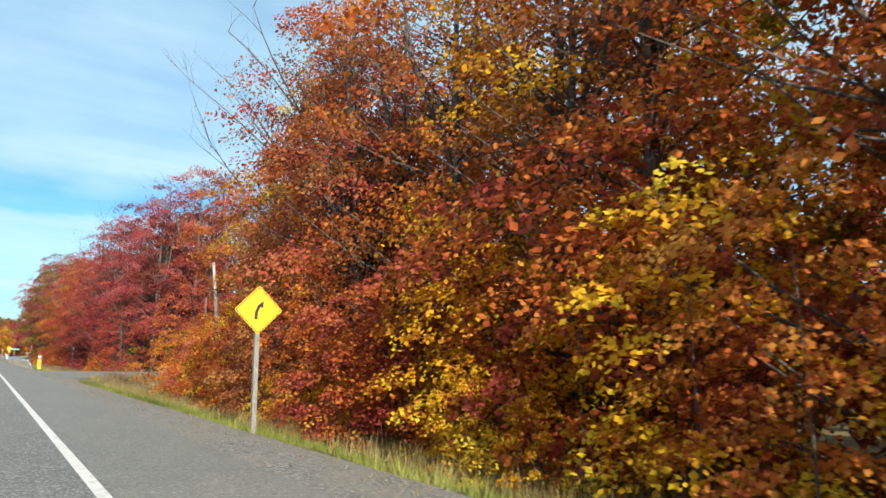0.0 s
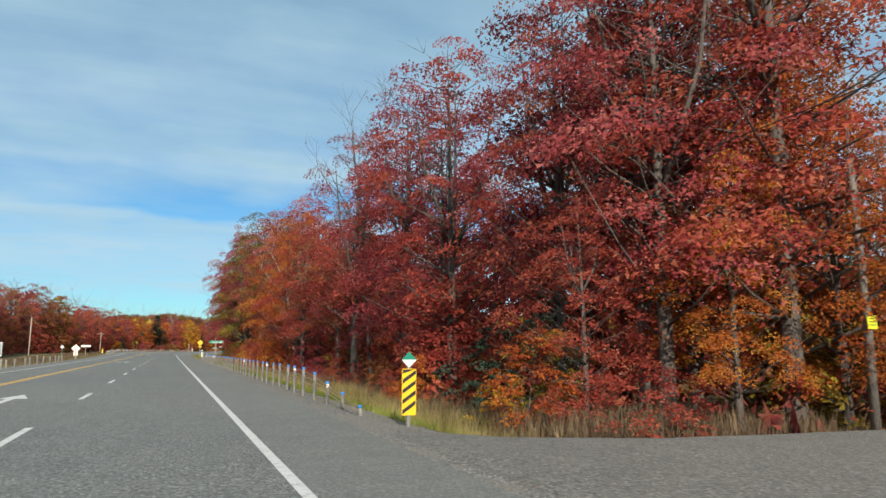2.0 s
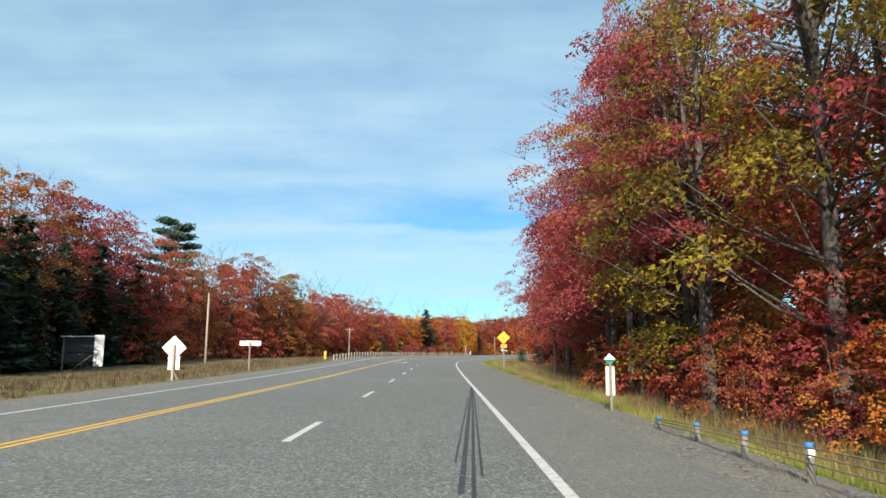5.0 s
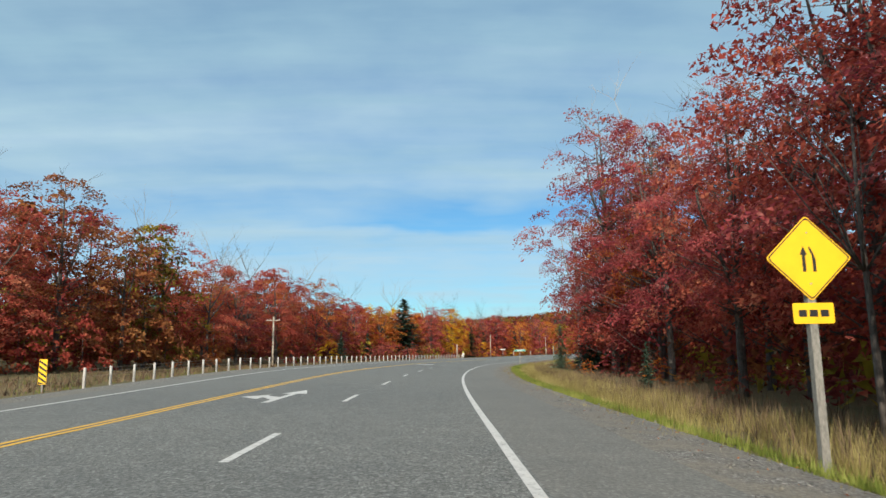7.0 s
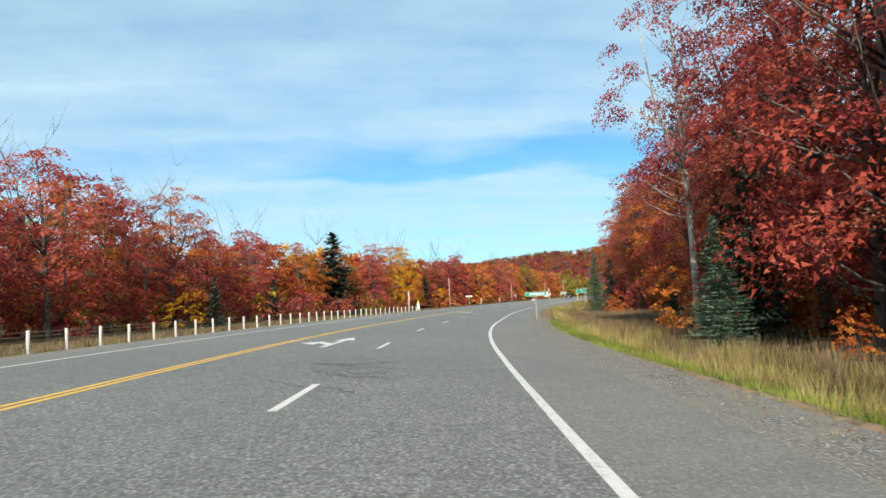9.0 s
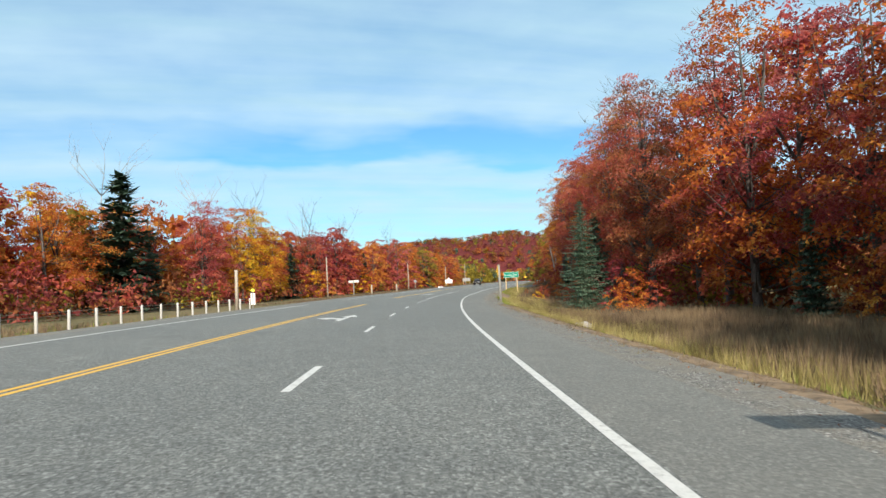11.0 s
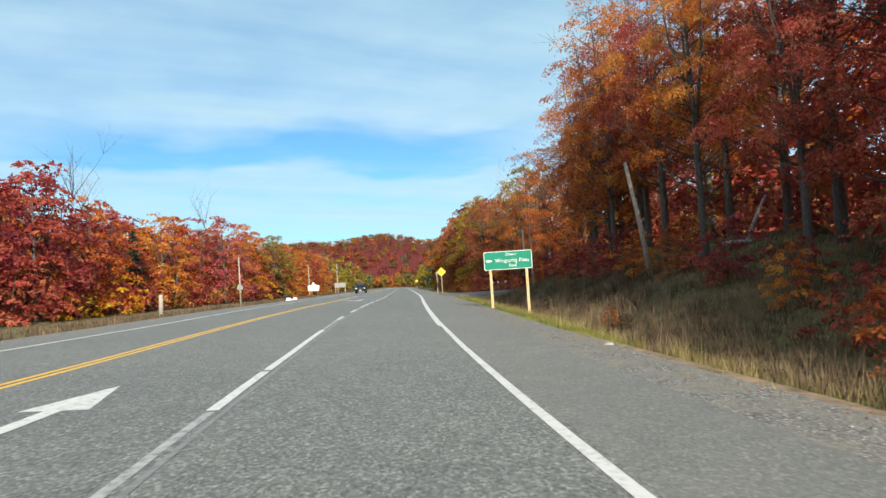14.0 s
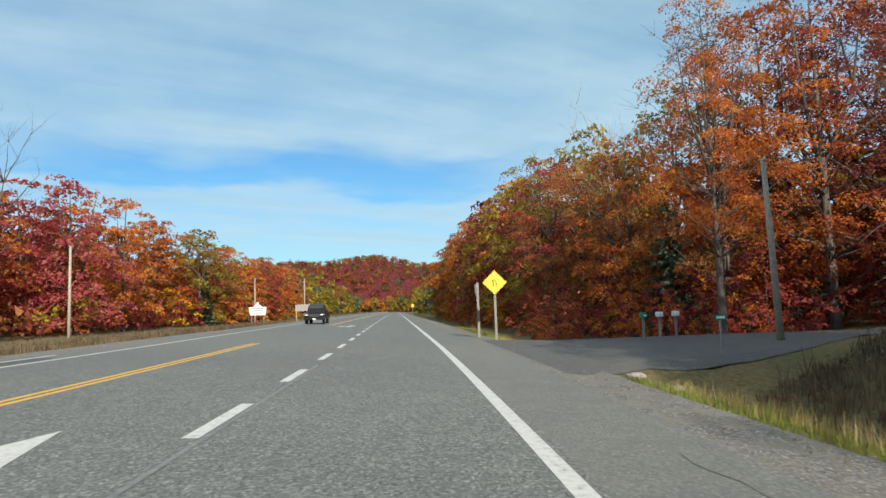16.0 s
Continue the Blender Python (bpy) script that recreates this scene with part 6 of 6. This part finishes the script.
# ---- woods behind, weeds and grass ----
def woods(name, spots, tone, size, per, label, radius=(2.6, 4.2)):
    rng = np.random.default_rng(len(spots) + len(name))
    centres, spread = [], []
    for s, d, h in spots:
        x, y = plan(s, d)
        z = float(ground_z(s, d))
        r = rng.uniform(*radius)
        for _ in range(7):
            g = rng.uniform(0.15, 1.0)
            w = r * (1.05 - 0.75 * abs(g - 0.45))
            a = rng.uniform(0, 6.28)
            centres.append((x + math.cos(a) * w * 0.6, y + math.sin(a) * w * 0.6, z + h * g * 0.93))
            spread.append(r * rng.uniform(0.45, 0.75))
    v, q = leaf_cards(rng, np.array(centres), np.array(spread), len(spots) * per, size, 0.75)
    tagged(new(name, mesh_of(name, v, q, LEAF[tone])), label, "woods", kind="stuff")


for tone in LEAF:
    for lo, hi, size, per in ((-80, -6, 0.6, 200), (-6, 165, 0.22, 1100), (165, 700, 0.46, 440)):
        spots = [(s, d, h) for s, d, h, q in second if q == tone and free_of_roads(s, d) and lo <= s < hi]
        if not spots:
            continue
        woods("second_row_woods", spots, tone, size, per, "%s trees just behind the forest edge" % TONE_WORDS[tone])
r4 = random.Random(5)
wall = {"rust": [], "gold": [], "maroon": [], "orange": [], "red": [], "olive": []}
for s in np.arange(-14, 34, 3.2):
    for d in (16.5, 20.5, 25.0):
        wall[r4.choice(["rust", "gold", "orange", "red", "orange", "olive"] if s < 4 else ["rust", "maroon", "orange", "maroon", "rust", "olive"])].append((s + r4.uniform(-1, 1), d + r4.uniform(-1, 1), float(np.interp(s, [-14, 20, 27, 34], [21, 20, 17, 13])) * r4.uniform(0.85, 1.05)))
for tone, spots in wall.items():
    woods("second_row_woods", spots, tone, 0.24, 1300, "dense %s trees behind the first trunks" % TONE_WORDS[tone])
under = {"maroon": [], "rust": [], "olive": [], "red": []}
for a, b, near, far, heights, tones, gap in RIGHT + LEFT:
    way = 1 if far > 0 else -1
    for s in np.arange(a, b, 2.6):
        for step in (2.0, 6.0, 11.0):
            q, w = s + r4.uniform(-1, 1), far + way * (step - 1 + r4.uniform(-1.5, 1.5))
            if free_of_roads(q, w):
                under[r4.choice(["maroon", "rust", "maroon", "rust", "olive", "red"])].append((q, w, r4.uniform(2.2, 4.6)))
for tone, spots in under.items():
    woods("understorey", spots, tone, 0.30, 75, "%s undergrowth beneath the trees" % TONE_WORDS[tone], (1.6, 2.6))
r3 = random.Random(77)
back = {}
for tone in ("maroon", "red", "rust", "orange", "olive", "spruce"):
    back[tone] = []
for s in np.arange(-60, 680, 6.0):
    for d0 in (31, 38, 46):
        q, w = s + r3.uniform(-2.5, 2.5), d0 + r3.uniform(-2.5, 2.5)
        if not free_of_roads(q, w):
            continue
        hh = float(np.interp(q, [-60, 36, 64, 120, 180, 215, 235, 270, 300, 346, 420, 470, 680], [15, 13, 15, 18, 20, 20, 14, 15, 17, 13, 15, 13, 13]))
        tone = r3.choice(["maroon", "rust", "red", "maroon", "rust", "spruce"] if q < 460 else ["orange", "rust", "olive", "olive", "red", "spruce"])
        back[tone].append((q, w, hh * r3.uniform(0.8, 1.0) * (0.62 if 60 < q < 84 else 1)))
    for d0 in (-46, -54):
        q, w = s + r3.uniform(-2.5, 2.5), d0 + r3.uniform(-2.5, 2.5)
        tone = r3.choice(["maroon", "red", "rust", "red", "spruce"] if q < 360 else ["orange", "red", "rust", "orange", "olive"])
        back[tone].append((q, w, 14 * r3.uniform(0.75, 1.0)))
for s in np.arange(640, 960, 7.0):
    for side in (1, -1):
        for row in range(3):
            w = side * (13 + row * 7) - (18 if side < 0 else 0) + r3.uniform(-2, 2)
            back[r3.choice(["olive", "olive", "olive", "olive", "spruce", "rust"])].append((s + r3.uniform(-3, 3), w, r3.uniform(11, 17)))
for s in np.arange(935, 990, 7.0):
    for d in np.arange(-30, 14, 6.0):
        back[r3.choice(["orange", "olive", "olive", "rust", "spruce", "spruce"])].append((s, d + r3.uniform(-2, 2), r3.uniform(9, 13)))
deep = {"rust": [], "maroon": [], "olive": [], "red": []}
for s in np.arange(-180, 900, 9.0):
    for d0 in list(range(56, 186, 9)) + list(range(-64, -186, -9)):
        if d0 > 0 and (48 < s < 68 or 452 < s < 478) and d0 < 76:
            continue
        deep[r3.choice(list(deep))].append((s + r3.uniform(-3, 3), d0 + r3.uniform(-3, 3), r3.uniform(8, 12)))
for tone, spots in deep.items():
    woods("deep_woods", spots, tone, 2.3, 32, "far %s woods away from the road" % TONE_WORDS[tone], (3.6, 5.0))
for tone, spots in back.items():
    corner = [p for p in spots if 28 < p[0] < 96 and p[1] > 0]
    if corner:
        woods("background_woods", corner, tone, 0.34, 900, "dense %s woods behind the side road" % TONE_WORDS[tone])
    spots = [p for p in spots if p not in corner]
    woods("background_woods", spots, tone, 0.92, 140, "dense %s woods behind the forest edge" % TONE_WORDS[tone])


def hills():
    """Wooded hills beyond the end of the road."""
    rng = np.random.default_rng(5)
    g = np.linspace(-900, 900, 70)
    k = np.linspace(0, 420, 16)
    cx, cy = plan(1000, 0)
    h = float(heading(1000))
    along, out = np.array([math.cos(h), -math.sin(h)]), np.array([math.sin(h), math.cos(h)])
    vs = []
    for b in k:
        for a in g:
            rise = math.sin(min(1.0, b / 300) * math.pi / 2)
            z = rise * (74 + 18 * noise.noise(Vector((a * 0.004, b * 0.004, 2))) + 14 * noise.noise(Vector((a * 0.011, 4, 1))) + 16 * math.exp(-((a + 40) / 260) ** 2))
            p = np.array([cx, cy]) + along * a + out * (b + 420)
            vs.append((p[0], p[1], z - 4))
    n = len(g)
    i, j = np.meshgrid(np.arange(len(k) - 1), np.arange(n - 1), indexing="ij")
    a = (i * n + j).ravel()
    # dark maroon stands in for shade between crowns, which the smooth hill lacks
    me = mesh_of("hillside", np.array(vs), np.stack([a, a + 1, a + n + 1, a + n], 1), LEAF["maroon"], True)
    tagged(new("hillside", me), "far hill covered in autumn woods", "hill", kind="structure")
    verts = np.array(vs)
    for tone, count in (("orange", 420), ("rust", 1500), ("maroon", 800), ("spruce", 220), ("olive", 700)):
        pick_v = verts[rng.integers(0, len(verts), count)] + rng.uniform(-14, 14, (count, 3)) * np.array([1, 1, 0.1])
        c = np.concatenate([pick_v + np.array([0, 0, 3.0]), pick_v + np.array([0, 0, 7.0])])
        v, q = leaf_cards(rng, c, np.full(len(c), 6.5), count * 28, 2.4, 0.7, 1.2)
        tagged(new("hill_woods", mesh_of("hill_woods", v, q, LEAF[tone])), "far %s woods on the hillside" % TONE_WORDS[tone], "woods", kind="stuff")


hills()


def blades(name, s, d, tall, wide, tone, label, seed, lean=0.22, per=6, keep=None):
    """Tufts of grass blades at the given places, as one mesh."""
    rng = np.random.default_rng(seed)
    if keep is not None:
        s, d, tall = s[keep], d[keep], tall[keep]
    n = len(s)
    x, y = plan(s, d)
    z = ground_z(s, d) - 0.02
    p = np.repeat(np.stack([x, y, z], 1), per, 0)
    h = np.repeat(tall, per) * rng.uniform(0.5, 1.15, n * per)
    p[:, :2] += rng.normal(0, 0.09, (n * per, 2))
    a = rng.uniform(0, 2 * math.pi, n * per)
    side = np.stack([np.cos(a), np.sin(a), np.zeros(n * per)], 1) * (wide * rng.uniform(0.6, 1.3, n * per))[:, None]
    bend = np.stack([rng.normal(0, lean, n * per), rng.normal(0, lean, n * per), np.zeros(n * per)], 1) * h[:, None]
    v = np.empty((n * per, 3, 3))
    v[:, 0], v[:, 1] = p - side, p + side
    v[:, 2] = p + bend + np.array([0, 0, 1.0]) * h[:, None]
    q = np.arange(n * per * 3).reshape(-1, 3)
    tagged(new(name, mesh_of(name, v.reshape(-1, 3), q, LEAF[tone])), label, "grass", kind="stuff")


rg = np.random.default_rng(3)


def verge(count, s_range, d_of):
    s = rg.uniform(*s_range, count)
    return s, d_of(s, rg.random(count))


def clear(s, d):
    return (drive_1(s, d) < 0.15) & (drive_2(s, d) < 0.15) & ~((s > 37 + 0.9 * np.maximum(d - 4, 0)) & (s < 63.3) & (d > 0) & (d < 30))


def turfed(s, d):
    return ~((((s > 297) & (s < 349)) | ((s > 374) & (s < 397))) & (d < np.where(s > 360, 5.1, 4.3)))


s, d = verge(30000, (-12, 500), lambda s, u: 4.55 - 0.7 * ramp(s, 285, 300) + 5.4 * u ** 1.1)
clump = np.array([noise.noise(Vector((a * 0.25, b * 0.4, 9))) for a, b in zip(s, d)])
tall = (0.18 + 0.45 * ramp(d, 3.4, 5.5)) * (1 + 0.5 * clump)
blades("dry_grass", s, d, tall, 0.010, "straw", "tall dry straw-coloured grass along the verge", 11, keep=clear(s, d) & (clump > -0.28) & turfed(s, d) & ~((s > 392) & (d > 6.3)))
s, d = verge(22000, (-12, 500), lambda s, u: 3.55 + 2.2 * u ** 1.3)
blades("green_grass", s, d, 0.12 + 0.16 * rg.random(len(s)), 0.011, "grass", "short green grass along the gravel edge", 12, keep=clear(s, d) & turfed(s, d) & ((s < 300) | (s > 344) | (rg.random(len(s)) < 0.4)))
s, d = verge(1500, (-10, 500), lambda s, u: 2.75 + 0.9 * u)
blades("sparse_tufts", s, d, 0.05 + 0.16 * rg.random(len(s)), 0.007, "straw", "sparse dry tufts on the gravel", 20, 0.45, 9, keep=clear(s, d))
s, d = verge(1100, (302, 349), lambda s, u: 2.9 + 1.5 * u)
blades("dry_tufts", s, d, 0.05 + 0.10 * rg.random(len(s)), 0.012, "weed", "short dead brown tufts on the bare earth", 31, 0.7, 9)
s, d = verge(15000, (-12, 480), lambda s, u: 6.0 + 7.5 * u)
wide_bay = np.where((s > 290) & (s < 346), 6.0 + (d - 6.0) * 1.5, d)
clump = np.array([noise.noise(Vector((a * 0.2, b * 0.3, 1))) for a, b in zip(s, wide_bay)])
blades("dry_weeds", s, wide_bay, 0.55 + 0.5 * rg.random(len(s)), 0.02, "weed", "dry brown weeds below the forest edge", 13, per=4, keep=clear(s, wide_bay) & (clump > -0.2))
s, d = verge(5500, (80, 350), lambda s, u: left_edge(s) - 1.6 - 14.5 * u ** 1.2)
blades("far_verge_grass", s, d, 0.14 + 0.24 * rg.random(len(s)), 0.020, "weed", "short dry grass across the road", 14, per=4, keep=s < 338)
blades("far_verge_grass", s, d, 0.12 + 0.16 * rg.random(len(s)), 0.020, "grass", "short green grass across the road", 22, per=4, keep=(s < 338) & (rg.random(len(s)) < 0.6))
s, d = verge(15000, (80, 560), lambda s, u: left_edge(s) - 1.3 - 12 * u)
blades("far_verge_weeds", s, d, 0.2 + 0.4 * rg.random(len(s)), 0.025, "weed", "dry weeds across the road", 15, per=3, keep=((s < 334) & (d < left_edge(s) - 4)) | (s > 376))
s, d = verge(16000, (392, 464), lambda s, u: 6.2 + 12.5 * u)
blades("dry_weeds", s, d, 0.16 + 0.26 * rg.random(len(s)), 0.02, "weed", "dark dry weeds on the shaded slope", 17, per=5, keep=clear(s, d))
s, d = verge(3200, (37, 56), lambda s, u: 5 + 18 * u)
blades("dry_weeds", s, d, 0.4 + 0.5 * rg.random(len(s)), 0.014, "weed", "dry weeds in the corner of the side road", 18, per=8, keep=(s < 39.5 + 0.95 * np.maximum(d - 4, 0)))
s, d = verge(1800, (37, 52), lambda s, u: 4.5 + 13 * u)
blades("dry_grass", s, d, 0.35 + 0.3 * rg.random(len(s)), 0.012, "straw", "dry grass in the corner of the side road", 19, per=7, keep=(s < 39.5 + 0.95 * np.maximum(d - 4, 0)))
s, d = verge(11000, (290, 348), lambda s, u: 6.5 + 14 * u)
blades("dry_weeds", s, d, 0.4 + 0.5 * rg.random(len(s)), 0.02, "weed", "dense brown weeds in the grassy bay", 21, per=4)
s = rg.uniform(64.5, 70, 3500)
d = rg.uniform(8, 34, 3500)
blades("dry_weeds", s, d, 0.7 + 0.6 * rg.random(len(s)), 0.03, "weed", "grey dry weeds beside the side road", 16, per=5)


# fallen leaves and loose stones on the gravel
def litter():
    rng = np.random.default_rng(8)
    s = rng.uniform(-10, 470, 5200)
    d = 2.1 + 1.5 * rng.random(5200)
    x, y = plan(s, d)
    z = ground_z(s, d) + 0.05
    v, q = leaf_cards(rng, np.stack([x, y, z], 1), np.full(5200, 0.02), 5200, 0.026, 0.3, 2.0)
    tagged(new("leaf_litter", mesh_of("leaf_litter", v, q, LEAF["rust"])), "fallen brown leaves on the gravel", "leaves", kind="stuff")
    pts = rng.integers(0, 5200, 2600)
    vs, fs = [], []
    tet = np.array([(1, 0, -0.3), (-0.5, 0.87, -0.3), (-0.5, -0.87, -0.3), (0, 0, 0.75)])
    for k, i in enumerate(pts):
        a = rng.uniform(0, 6.28)
        c, w = math.cos(a), math.sin(a)
        r = rng.uniform(0.015, 0.05)
        t = tet * r
        vs.append(np.stack([t[:, 0] * c - t[:, 1] * w + x[i], t[:, 0] * w + t[:, 1] * c + y[i], t[:, 2] + z[i] - 0.005], 1))
        o = 4 * k
        fs += [(o, o + 1, o + 3), (o + 1, o + 2, o + 3), (o + 2, o, o + 3)]
    tagged(new("loose_gravel", mesh_of("loose_gravel", np.concatenate(vs), np.array(fs), M_GRAVEL)), "loose grey stones on the shoulder", "gravel", kind="stuff")


litter()
